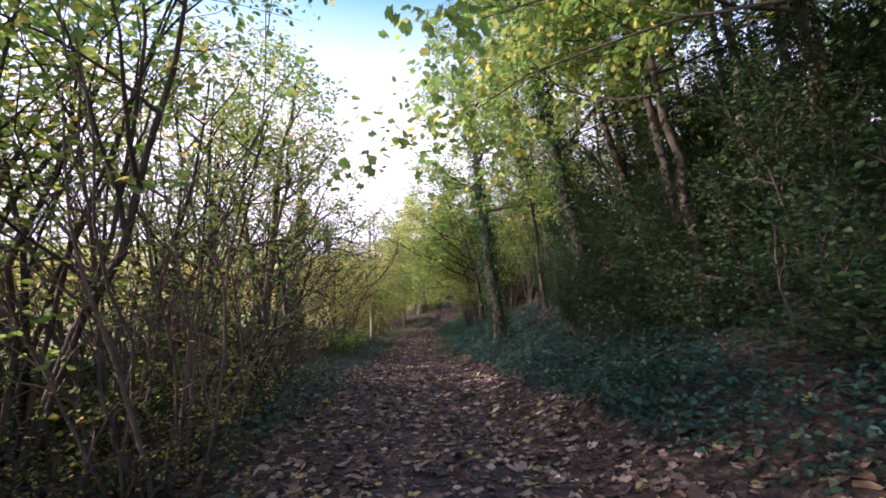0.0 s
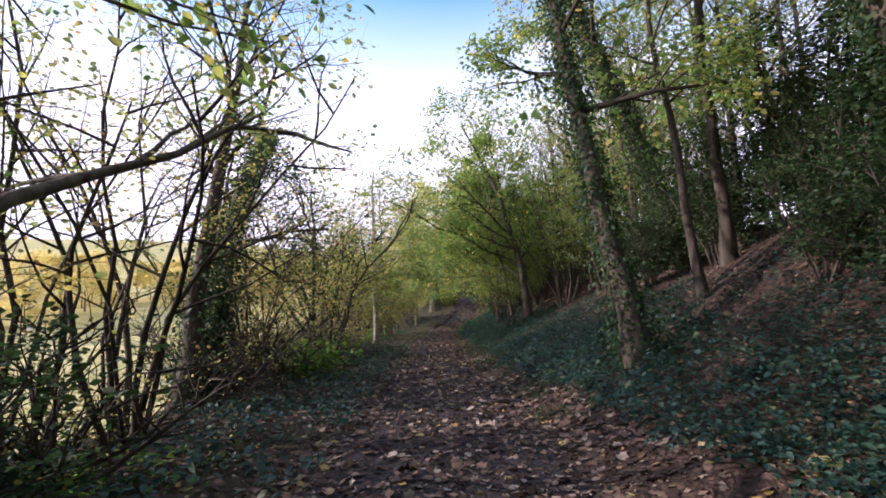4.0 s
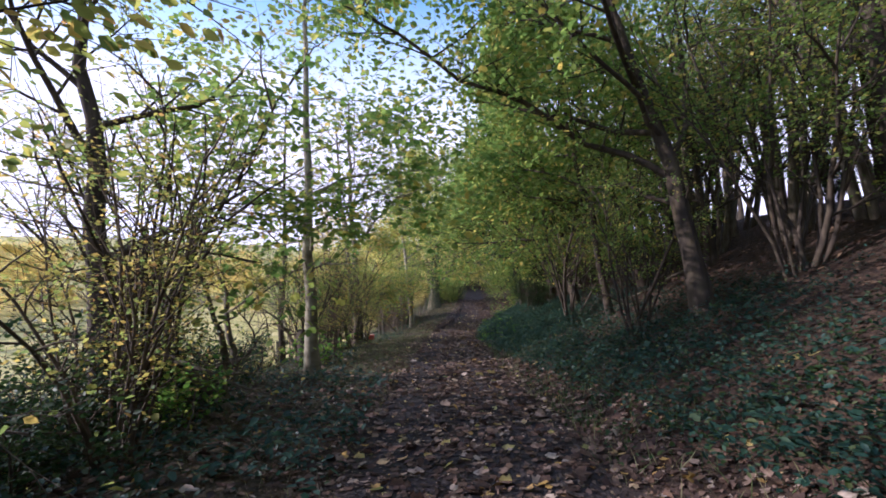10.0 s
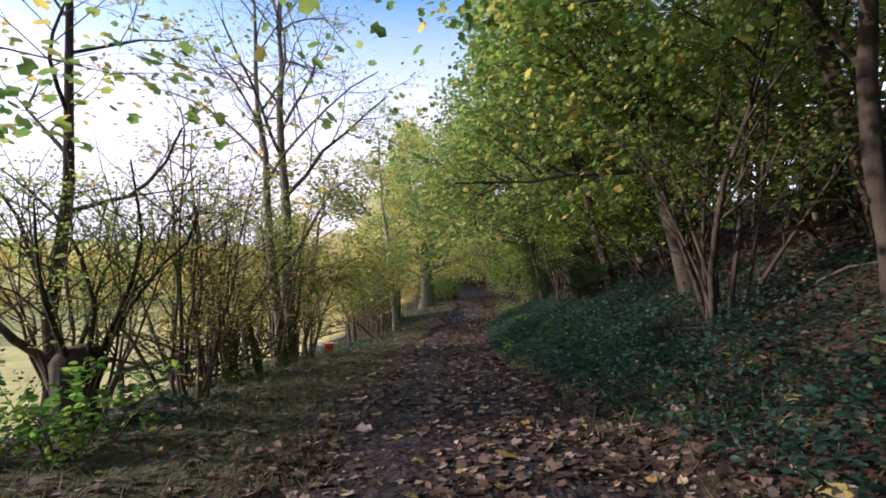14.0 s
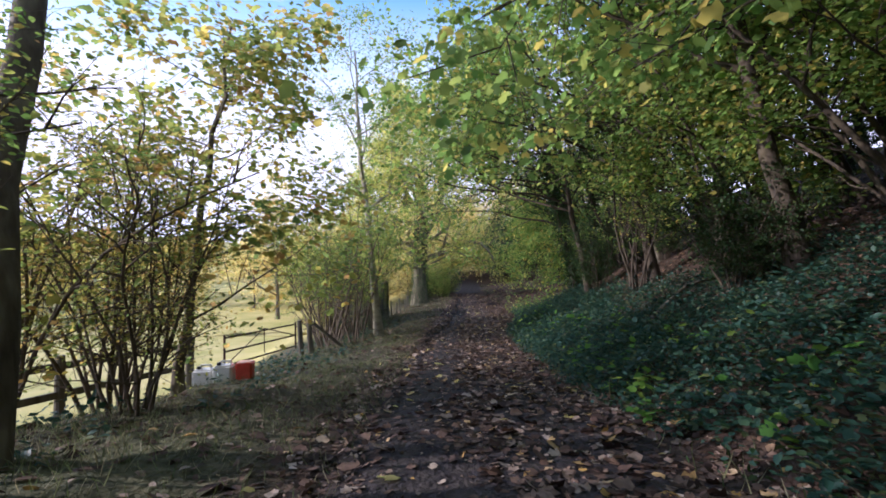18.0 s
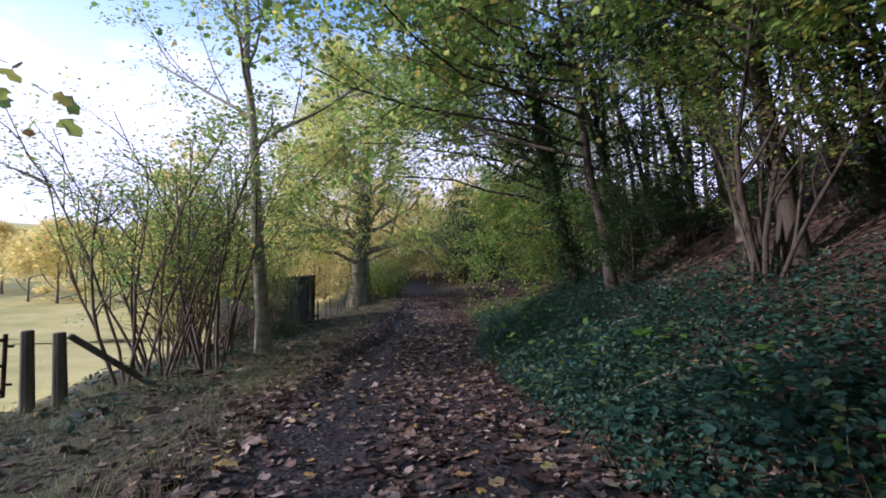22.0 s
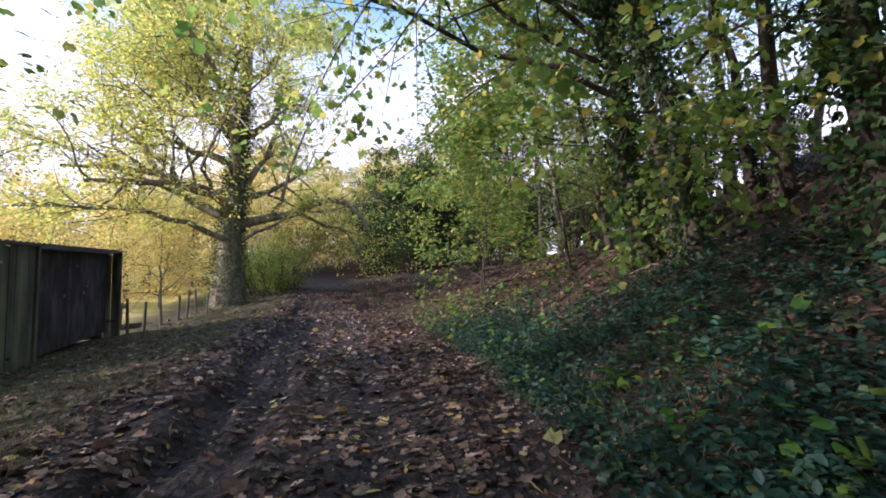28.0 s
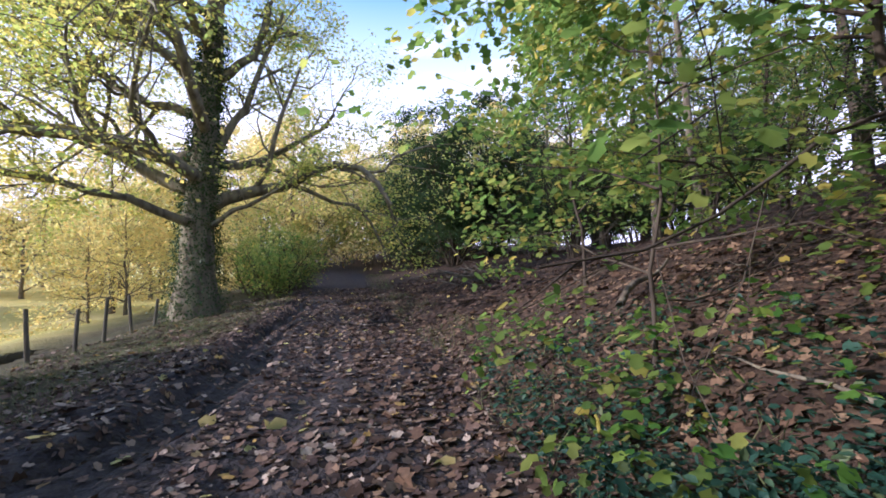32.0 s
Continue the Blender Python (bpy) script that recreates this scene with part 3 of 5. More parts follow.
def shrub(seed, at, height, stems=9, spread_to=1.4, radius=0.035, leaves=1800, leaf=0.075, shape="ovate", foliage=None, bark=None, label="", name="shrub", category="shrub", group="",
          lean=(0, 0), kids=6, levels=1, leaf_from=0.3, foot=0.35, bend=0.1, spread_out=0.12):
    """A bush of many stems from one foot."""
    rng = random.Random(seed)
    thing = empty(name, (at[0], at[1], gz(*at)), label, category, group)
    tips, twigs = [], []
    for q in range(stems):
        turn = q * 2.4 + rng.uniform(-0.4, 0.4)
        out = rng.uniform(0.3, 1.0)
        p = (math.cos(turn) * foot * out, math.sin(turn) * foot * out, -0.12)
        h = height * rng.uniform(0.65, 1.05)
        d = Vector((math.cos(turn) * spread_to * out + lean[0], math.sin(turn) * spread_to * out + lean[1], h))
        pts, _ = wander(rng, p, d, d.length, 7, bend, 0.01)
        r = radius * rng.uniform(0.6, 1.3)
        lines = [(pts, taper(r, r * 0.25, len(pts)))]
        for k in range(kids):
            s = leaf_from + (0.97 - leaf_from) * (k + rng.random()) / kids
            f = s * 7
            c = min(int(f), 6)
            a, b = Vector(pts[c]), Vector(pts[c + 1])
            branch_out(rng, a.lerp(b, f - c), (b - a).normalized() * 0.8 + Vector((rng.gauss(0, 0.7), rng.gauss(0, 0.7), rng.gauss(0.1, 0.3))), height * 0.3 * rng.uniform(0.6, 1.2) * (1.1 - 0.5 * s), r * 0.45, levels, lines, tips, kids=4, steps=4)
        put("stem", tubes_mesh("stem", lines[:1], bark or TWIG, 6), thing, smooth=True)
        twigs += lines[1:]
    tagged(put("twigwork", tubes_mesh("twigwork", twigs, bark or TWIG, 4), thing, smooth=True), kind="stuff")
    if leaves:
        put("foliage", leaves_on(rng, tips, leaves, leaf, spread_out, shape, foliage or LEAF_TURNING, "foliage", origin=thing.location), thing)
    return thing


def hill_tree(x, y, turn, size):
    """A tree on the far side of the field."""
    ob = copy_thing(far_hill, pose(x, y, far_ground(x, y), 0, 0, turn) @ Matrix.Scale(size, 4))
    return tagged(ob, "yellow autumn tree on the far side of the field", group="trees beyond the field")


def again(thing, x, y, turn, size=1.0, group=""):
    """A copy of a thing elsewhere, turned and resized."""
    ob = copy_thing(thing, pose(x, y, gz(x, y), 0, 0, turn) @ Matrix.Scale(size, 4))
    return tagged(ob, group=group) if group else ob


# -- wood on the bank: a few kinds, set out again and again --
WOOD = "trees of the wood on the bank"
pole_a = tree(101, (9.0, 20.0), 11.0, 0.11, lean=(-0.9, 0.3), bare=0.45, limbs=8, reach=2.8, leaves=1500, leaf=0.14, shape="simple", spread_out=0.22, foliage=LEAF_TURNING, label="slender grey-barked woodland tree with thin yellow-green crown", group=WOOD, rise=0.7)
pole_b = tree(102, (8.0, 26.5), 10.0, 0.13, lean=(-1.4, -0.4), bare=0.4, limbs=8, reach=3.0, leaves=1700, leaf=0.14, shape="simple", spread_out=0.22, foliage=LEAF_GREEN, label="slender leaning woodland tree with green crown", group=WOOD, rise=0.7)
pole_c = tree(103, (10.5, 33.0), 12.0, 0.16, lean=(-0.6, 0.6), bare=0.5, limbs=9, reach=3.0, leaves=1400, leaf=0.14, shape="simple", spread_out=0.22, foliage=LEAF_TURNING, bark=BARK_DARK, label="dark-barked woodland tree with thinning autumn crown", group=WOOD, rise=0.7)
coppice = shrub(104, (8.5, 38.0), 7.5, stems=9, spread_to=2.0, radius=0.06, leaves=7000, leaf=0.11, shape="simple", spread_out=0.24, kids=8, foliage=LEAF_GREEN, bark=BARK_DARK, label="many-stemmed hazel coppice with green autumn leaves", category="shrub", group="hazel coppices", leaf_from=0.22)
thicket = shrub(105, (9.5, 14.0), 4.2, stems=12, spread_to=1.9, radius=0.035, leaves=12000, leaf=0.095, shape="simple", spread_out=0.2, kids=8, foliage=LEAF_IVY, bark=BARK_DARK, label="dense dark evergreen holly thicket", name="holly", category="shrub", group="hollies", leaf_from=0.05)
pole_d = tree(106, (9.0, 42.0), 8.0, 0.09, lean=(-1.2, 0.3), bare=0.14, limbs=13, reach=2.6, leaves=2000, leaf=0.13, shape="simple", spread_out=0.25, foliage=LEAF_GREEN, bark=BARK_DARK, label="low-branched leafy woodland tree", group=WOOD, rise=0.45)
rng = random.Random(9)
for y in np.arange(23, 60, 2.7):
    for u0 in (8.5,):
        yy = float(y) + rng.uniform(-1, 1)
        again(pole_d, float(mid(yy)) + u0 + rng.uniform(-1.2, 1.2), yy, rng.uniform(-40, 40), rng.uniform(0.75, 1.15))
for y in np.arange(-2, 40, 3.6):
    yy = float(y) + rng.uniform(-0.8, 0.8)
    again(thicket, float(mid(yy)) + 13.5 + rng.uniform(-1.2, 1.2), yy, rng.uniform(0, 360), rng.uniform(0.4, 0.75))
for y in np.arange(0, 42, 4.2):
    yy = float(y) + rng.uniform(-1.2, 1.2)
    again(coppice, float(mid(yy)) + 15.0 + rng.uniform(-1.5, 1.5), yy, rng.uniform(0, 360), rng.uniform(0.45, 0.7))
rng = random.Random(7)
for y in np.arange(-8, 84, 2.6):
    for u0 in (7.5, 11.0, 15.0, 20.0):
        if rng.random() < 0.2:
            continue
        yy = float(y) + rng.uniform(-1, 1)
        if yy > 58 and u0 < 9:
            continue
        u = u0 + rng.uniform(-1.3, 1.3)
        again(rng.choice((pole_a, pole_b, pole_c)), float(mid(yy)) + u, yy, rng.uniform(-40, 40), rng.uniform(0.8, 1.15))

# -- on the right-hand bank, near the path --
tree(11, (2.05, 15.0), 13.0, 0.21, lean=(-1.1, 4.4), bare=0.35, limbs=9, reach=2.6, leaves=11000, leaf=0.11, spread_out=0.25, foliage=LEAF_GREEN, bark=BARK_DARK, ivy=6500, ivy_to=0.85, label="tall dark tree thick with ivy beside the path")
tree(12, (4.3, 12.2), 12.0, 0.22, lean=(-2.2, 1.2), bare=0.35, limbs=8, reach=2.8, leaves=8000, leaf=0.12, spread_out=0.25, foliage=LEAF_GREEN, bark=BARK_DARK, ivy=6500, ivy_to=0.8, label="leaning dark tree covered with ivy on the bank")
tree(13, (7.0, 22.4), 13.0, 0.30, lean=(-5.0, 0.4), bare=0.45, limbs=9, reach=3.2, leaves=8000, leaf=0.12, spread_out=0.25, foliage=LEAF_TURNING, bark=BARK_DARK, ivy=14000, ivy_to=0.75, label="thick leaning trunk covered with ivy on the bank")
tree(14, (2.75, 28.6), 9.5, 0.19, lean=(-2.9, 0.9), bow=(0.6, 0), bare=0.3, limbs=11, reach=4.0, leaves=10000, leaf=0.115, shape="lobed", spread_out=0.24, kids=7, foliage=LEAF_GREEN, bark=BARK_DARK, side=(-0.6, 0.1), arms=((0.075, (-0.25, 0.3, 2.4), (-1.9, 0.6, 3.3), (-4.2, 0.2, 4.4), (-6.6, -0.4, 5.7)), (0.06, (-0.4, 0.3, 3.2), (-1.8, -0.6, 4.2), (-3.9, -1.4, 5.6)), (0.05, (-0.3, 0.3, 2.0), (-1.6, 1.6, 2.6), (-2.9, 3.2, 3.3))), label="field maple reaching over the path with green leaves", rise=0.35)
tree(15, (2.6, 32.7), 7.5, 0.11, lean=(-1.7, -0.8), bare=0.3, limbs=8, reach=3.0, leaves=8000, leaf=0.12, shape="lobed", spread_out=0.24, side=(-0.8, 0.2), bark=BARK_DARK, label="thin leaning maple on the edge of the wood")
tree(16, (4.3, 34.3), 9.0, 0.15, lean=(-3.0, -0.6), bare=0.35, limbs=9, reach=3.6, leaves=10000, leaf=0.13, bark=BARK_DARK, shape="lobed", spread_out=0.25, side=(-0.8, 0), label="leaning sycamore with a mossy foot on the bank")
canopy = tree(20, (5.4, 4.2), 8.0, 0.09, lean=(-1.2, 0.6), bare=0.34, limbs=12, reach=4.2, leaves=11000, leaf=0.15, shape="lobed", spread_out=0.26, side=(-0.9, 0.0), bark=BARK_DARK, label="sycamore leaning over the path with broad green leaves", rise=0.25)
again(canopy, 7.2, 7.8, 40, 1.15)
again(canopy, 6.8, 11.6, -30, 1.25)
tree(69, (5.2, 8.4), 9.0, 0.11, lean=(-1.3, 0.8), bare=0.4, limbs=12, reach=3.6, leaves=9500, leaf=0.13, shape="lobed", spread_out=0.28, side=(-0.3, -0.2), foliage=LEAF_GREEN, bark=BARK_DARK, label="sycamore on the bank with a broad green crown", rise=0.3)
tree(21, (3.0, 37.0), 9.5, 0.16, lean=(-2.0, 0.3), bare=0.2, limbs=13, reach=3.6, leaves=14000, leaf=0.125, bark=BARK_DARK, shape="lobed", spread_out=0.26, kids=7, side=(-1.1, 0.0), label="spreading maple whose green limbs overhang the path", rise=0.28)
tree(22, (3.2, 41.6), 9.0, 0.16, lean=(-1.6, 0.3), bare=0.28, limbs=12, reach=3.8, leaves=12500, leaf=0.125, bark=BARK_DARK, shape="lobed", spread_out=0.26, kids=7, side=(-1.0, 0.0), label="maple with long green limbs over the path", rise=0.3)
tree(23, (3.6, 46.6), 9.0, 0.15, lean=(-1.4, 0.4), bare=0.3, limbs=12, reach=4.6, leaves=9500, leaf=0.12, shape="lobed", spread_out=0.26, kids=7, side=(-0.8, 0.0), label="dark-stemmed maple leaning from the bank", bark=BARK_DARK, rise=0.35)
tree(27, (3.3, 50.6), 9.0, 0.13, lean=(-1.6, 0.2), bare=0.32, limbs=13, reach=5.4, leaves=11000, leaf=0.12, shape="lobed", spread_out=0.26, kids=7, side=(-1.4, 0.2), bark=BARK_DARK, label="dark maple with long limbs over the path", rise=0.4)
for seed, x, y, h, lx in ((80, 4.9, 53.4, 7.5, -0.8), (81, 6.0, 50.4, 7.5, -1.2), (83, 5.6, 42.0, 7.0, -1.0), (84, 5.2, 46.8, 7.0, -1.2)):
    tree(seed, (x, y), h, 0.11, lean=(lx, 0.2), bare=0.34, limbs=12, reach=2.6, leaves=8000, leaf=0.11, shape="ovate", spread_out=0.26, kids=6, foliage=LEAF_IVY, bark=BARK_DARK, ivy=2200, ivy_to=0.8, label="dark evergreen tree hung with ivy on the bank", group="dark evergreens on the bank", rise=0.2)
tree(24, (6.3, 61.2), 5.0, 0.06, lean=(-1.0, 0.2), bare=0.2, limbs=13, reach=3.6, flat=0.85, leaves=11000, leaf=0.11, shape="lobed", bark=BARK_DARK, spread_out=0.24, side=(-0.5, -0.1), label="young sycamore with fresh green leaves on the slope", rise=0.0, group="saplings on the slope")
tree(76, (4.1, 62.1), 3.4, 0.028, lean=(0.3, 0.2), bare=0.2, limbs=10, reach=1.9, flat=0.85, leaves=1500, leaf=0.11, shape="lobed", bark=BARK_DARK, spread_out=0.2, side=(0.5, 0.1), label="thin maple sapling with flat sprays of green leaves", rise=0.0, group="saplings on the slope")
tree(25, (6.4, 66.8), 4.5, 0.045, lean=(-0.4, 0.2), bare=0.2, limbs=10, reach=2.4, leaves=4200, leaf=0.12, shape="lobed", bark=BARK_DARK, spread_out=0.24, label="thin sycamore sapling with green leaves", rise=0.15, group="saplings on the slope")
tree(26, (7.6, 61.2), 7.0, 0.09, lean=(-1.6, 0.4), bare=0.16, limbs=13, reach=4.0, leaves=19000, leaf=0.13, shape="ovate", bark=BARK_DARK, spread_out=0.26, side=(-0.6, 0.1), label="young maple with yellow-green leaves on the slope", rise=0.05, flat=0.8)
tree(17, (4.8, 56.2), 10.0, 0.12, lean=(-1.6, 1.0), bare=0.4, limbs=8, reach=4.4, leaves=6500, leaf=0.12, shape="lobed", spread_out=0.26, side=(-1.3, 0.1), foliage=LEAF_GREEN, bark=BARK_DARK, ivy=3500, arms=((0.03, (0, 0, 2.4), (-1.2, -0.3, 2.0), (-2.5, -0.9, 1.0)), (0.03, (0, 0, 2.9), (-0.9, -1.2, 2.6), (-1.6, -2.6, 1.8))), label="dark leaning maple with ivy on the bank")
tree(18, (3.9, 53.6), 10.0, 0.14, lean=(-2.0, 0.6), bare=0.35, limbs=9, reach=4.6, leaves=10000, leaf=0.12, shape="lobed", spread_out=0.26, side=(-1.4, 0.2), foliage=LEAF_GREEN, bark=BARK_DARK, ivy=4500, label="dark leaning tree hung with ivy on the bank")
tree(19, (5.6, 58.0), 10.0, 0.17, lean=(-1.6, 0.2), bare=0.3, limbs=13, reach=6.0, leaves=12000, leaf=0.12, shape="lobed", spread_out=0.28, kids=7, foliage=LEAF_GREEN, bark=BARK_DARK, ivy=6000, side=(-1.7, 0.3), label="dark ivy-hung maple with yellow-green leaves")
for k, (x, y, s, t) in enumerate(((3.0, 46.5, 0.6, 30), (4.4, 28.5, 0.8, 300), (5.2, 24.8, 0.75, 110), (2.0, 34.6, 0.7, 75), (1.9, 29.4, 0.5, 140), (10.4, 65.5, 0.6, 10), (12.5, 69.5, 0.75, 200), (10.5, 74.0, 0.75, 330))):
    again(coppice, x, y, t, s)
for x, y, s, t in ((5.2, 50.8, 0.45, 10), (5.0, 48.6, 0.4, 300), (11.0, 63.5, 0.7, 40), (12.6, 67.5, 0.9, 120), (11.4, 71.5, 0.9, 200), (13.0, 75.5, 1.0, 290), (11.6, 79.5, 1.0, 350), (14.0, 83.0, 1.1, 70), (16.0, 79.0, 1.1, 150), (15.0, 71.0, 1.0, 20), (14.0, 64.0, 0.8, 250), (7.6, 8.6, 1.0, 90), (8.4, 12.6, 1.2, 150), (9.2, 5.4, 0.9, 210), (7.8, 16.2, 0.75, 260), (7.4, 4.6, 0.8, 300), (4.6, 9.5, 0.7, 0), (5.4, 6.5, 0.8, 70), (6.3, 11.7, 1.05, 20), (6.2, 3.0, 0.95, 180), (3.4, 11.2, 0.5, 130), (4.4, 14.2, 0.6, 310), (6.0, 16.4, 0.7, 75), (3.4, 50.2, 0.6, 100), (2.5, 42.0, 0.5, 10)):
    again(thicket, x, y, t, s)

# -- old coppice stools with many trunks, and hazels that lean out over the path --
TRUNKS = "many-trunked coppice trees on the bank"
stool = shrub(74, (7.3, 29.8), 9.5, stems=6, spread_to=1.7, radius=0.11, leaves=3600, leaf=0.11, shape="simple", spread_out=0.26, kids=6, foliage=LEAF_TURNING, bark=BARK_GREY, label="old coppice stool with several mossy grey trunks", name="coppice_tree", category="tree", group=TRUNKS, leaf_from=0.45, bend=0.07, foot=0.45)
for x, y, k, t in ((8.2, 24.0, 0.8, 15), (9.4, 28.2, 0.85, 100), (8.0, 39.6, 0.8, 190), (7.4, 45.4, 0.75, 280)):
    again(thicket, x, y, t, k)
for x, y, k, t in ((6.9, 31.6, 0.95, 70), (8.4, 33.8, 1.0, 150), (9.0, 31.4, 1.05, 220), (6.6, 34.6, 0.85, 300), (6.4, 37.4, 0.9, 20), (7.4, 26.4, 0.9, 110), (8.8, 36.6, 1.0, 190)):
    again(stool, x, y, t, k)
leaner = shrub(75, (5.0, 38.6), 6.6, stems=7, spread_to=1.3, radius=0.045, leaves=7500, leaf=0.105, shape="lobed", spread_out=0.24, kids=8, lean=(-3.2, 0.2), foliage=LEAF_GREEN, bark=BARK_DARK, label="hazel whose dark stems all lean out over the path", name="leaning_hazel", category="shrub", group="leaning hazels on the bank", leaf_from=0.14, bend=0.15, foot=0.7)
for x, y, k, t in ((5.4, 41.2, 1.0, 12), (4.9, 44.4, 1.0, -14), (5.8, 46.8, 1.1, 8), (4.9, 35.6, 0.9, -20), (6.2, 43.0, 1.15, -6), (4.0, 40.2, 0.85, -12), (4.1, 43.4, 0.8, 18)):
    again(leaner, x, y, t, k)
for x, y, k, t in ((6.8, 13.8, 1.2, 50), (8.4, 10.4, 1.15, 140), (7.2, 17.6, 1.1, 250), (7.8, 57.2, 0.55, 60), (8.6, 60.0, 0.7, 170), (7.4, 54.6, 0.5, 290), (5.9, 19.0, 0.95, 20), (6.9, 20.8, 1.0, 120), (5.3, 21.8, 0.7, 280), (9.4, 7.6, 1.0, 200)):
    again(thicket, x, y, t, k)

# -- leaning stems on the bank --
STEMS = "dark leaning stems on the bank"
for seed, x, y, h, r, lx, ly, n, col in ((44, 5.6, 9.6, 11.0, 0.13, -1.8, 1.0, 2600, LEAF_GREEN), (45, 6.4, 13.2, 11.0, 0.15, -2.6, 1.4, 2400, LEAF_GREEN), (46, 7.4, 8.2, 10.0, 0.12, -1.6, 0.6, 3000, LEAF_GREEN),
                                     (47, 4.0, 16.6, 10.0, 0.10, -0.9, 1.0, 2000, LEAF_TURNING), (57, 5.6, 49.6, 9.0, 0.07, -3.0, 0.6, 1200, LEAF_TURNING), (58, 6.2, 51.4, 9.5, 0.085, -3.4, 0.2, 1300, LEAF_TURNING),
                                     (59, 5.4, 52.9, 8.5, 0.08, -2.6, 1.2, 1200, LEAF_GREEN), (60, 7.0, 54.0, 9.0, 0.09, -3.4, 0.4, 1200, LEAF_TURNING), (61, 6.6, 48.2, 9.0, 0.08, -3.6, 0.8, 1200, LEAF_TURNING), (62, 6.3, 58.9, 10.0, 0.12, -2.2, -0.6, 2600, LEAF_GREEN), (63, 7.6, 60.2, 10.0, 0.11, -2.6, -0.6, 2600, LEAF_GREEN), (68, 5.6, 57.2, 10.0, 0.13, -2.4, 0.2, 1600, LEAF_GREEN)):
    tree(seed, (x, y), h, r, lean=(lx, ly), bare=0.4, limbs=8, reach=2.4, leaves=n, leaf=0.11, shape="simple", spread_out=0.22, foliage=col, bark=BARK_DARK, label="thin dark stem leaning out from the bank", group=STEMS, rise=0.55)

# -- the hedge on the field side --
HEDGE = "hazels of the hedge along the field"
thorn = shrub(30, (-6.2, 17.4), 3.0, stems=12, spread_to=1.6, radius=0.035, leaves=450, leaf=0.06, foliage=LEAF_TURNING, bark=BARK_DARK, label="tangled hawthorn with bare crooked twigs", name="hawthorn", group="hawthorns of the hedge", leaf_from=0.1, bend=0.42, kids=11)
for x, y, k, t in ((-6.0, 19.6, 1.0, 100), (-5.6, 16.0, 0.8, 220), (-4.4, 8.6, 0.8, 40), (-4.9, 6.0, 0.8, 140), (-4.6, 11.8, 0.8, 300), (-6.5, 23.2, 0.6, 20), (-6.6, 28.6, 0.8, 190), (-6.6, 36.6, 0.7, 260), (-6.9, 56.0, 0.8, 70)):
    again(thorn, x, y, t, k)
bramble = shrub(29, (-5.6, 5.0), 1.5, stems=18, spread_to=1.3, radius=0.016, leaves=3200, leaf=0.07, foliage=LEAF_IVY, bark=BARK_DARK, label="dark bramble tangle at the foot of the hedge", name="bramble", group="brambles of the hedge", leaf_from=0.05, bend=0.35, kids=8)
for x, y, k, t in ((-5.0, 1.6, 1.1, 30), (-5.3, 3.2, 1.0, 80), (-4.9, 6.6, 0.9, 150), (-5.6, 7.6, 1.1, 210), (-5.3, 9.4, 1.0, 260), (-5.9, 11.0, 1.1, 320), (-4.6, -0.6, 1.2, 100), (-6.4, 9.0, 1.1, 190), (-6.6, 5.6, 1.2, 280), (-6.3, 2.4, 1.2, 350), (-4.3, 2.6, 1.2, 60), (-4.4, 4.6, 1.2, 170), (-4.7, 8.0, 1.1, 240), (-5.0, 10.4, 1.2, 290), (-6.6, 7.2, 0.9, 130), (-6.8, 3.6, 1.0, 20), (-6.9, 11.4, 0.9, 200), (-5.2, 19.7, 0.8, 140), (-5.1, 22.9, 0.6, 330), (-6.1, 25.5, 1.0, 60), (-5.6, 24.2, 0.9, 200), (-6.4, 27.2, 1.0, 300), (-6.9, 26.2, 1.1, 120), (-5.9, 22.4, 0.6, 20), (-6.7, 29.6, 0.9, 250)):
    again(bramble, x, y, t, k)
for x, y, k, t in ((4.2, 3.6, 1.1, 40), (5.0, 5.2, 1.4, 130), (4.2, 6.8, 1.2, 220), (5.6, 7.6, 1.5, 310), (3.9, 8.6, 1.1, 20), (6.2, 9.4, 1.5, 110), (5.0, 10.8, 1.3, 200), (6.4, 4.4, 1.5, 290), (4.6, 12.8, 1.1, 70)):
    again(bramble, x, y, t, k)
hazel_a = shrub(31, (-4.2, 7.4), 6.5, stems=11, spread_to=1.8, radius=0.036, bend=0.15, leaves=5500, leaf=0.08, spread_out=0.24, foliage=LEAF_GREEN, bark=BARK_DARK, label="tall many-stemmed hazel with thinning yellow-green leaves", group=HEDGE, leaf_from=0.3)
hazel_b = shrub(32, (-6.1, 12.6), 6.8, stems=9, spread_to=1.5, radius=0.045, leaves=2600, leaf=0.075, spread_out=0.24, foliage=LEAF_TURNING, bark=BARK_DARK, label="half-bare hazel with crooked dark stems", group=HEDGE, leaf_from=0.35, bend=0.16)
hazel_c = shrub(33, (-5.6, 17.4), 4.4, stems=13, spread_to=1.6, radius=0.028, leaves=5600, leaf=0.07, spread_out=0.2, shape="simple", kids=9, foliage=LEAF_TURNING, bark=TWIG, label="twiggy hedge shrub with small yellow-green leaves", group=HEDGE, leaf_from=0.15)
hazel_e = shrub(78, (-2.4, 3.75), 3.3, stems=13, spread_to=0.95, radius=0.02, leaves=1000, leaf=0.07, spread_out=0.22, foliage=LEAF_GREEN, bark=TWIG, label="slender many-stemmed hazel bush close to the path", group=HEDGE, leaf_from=0.25, bend=0.13, kids=6)
hazel_d = shrub(37, (-5.0, 50.9), 5.4, stems=7, spread_to=1.6, radius=0.03, leaves=3000, leaf=0.075, spread_out=0.3, foliage=LEAF_GREEN, bark=TWIG, label="airy hazel with thin stems and light green leaves", group=HEDGE, leaf_from=0.3, kids=7)
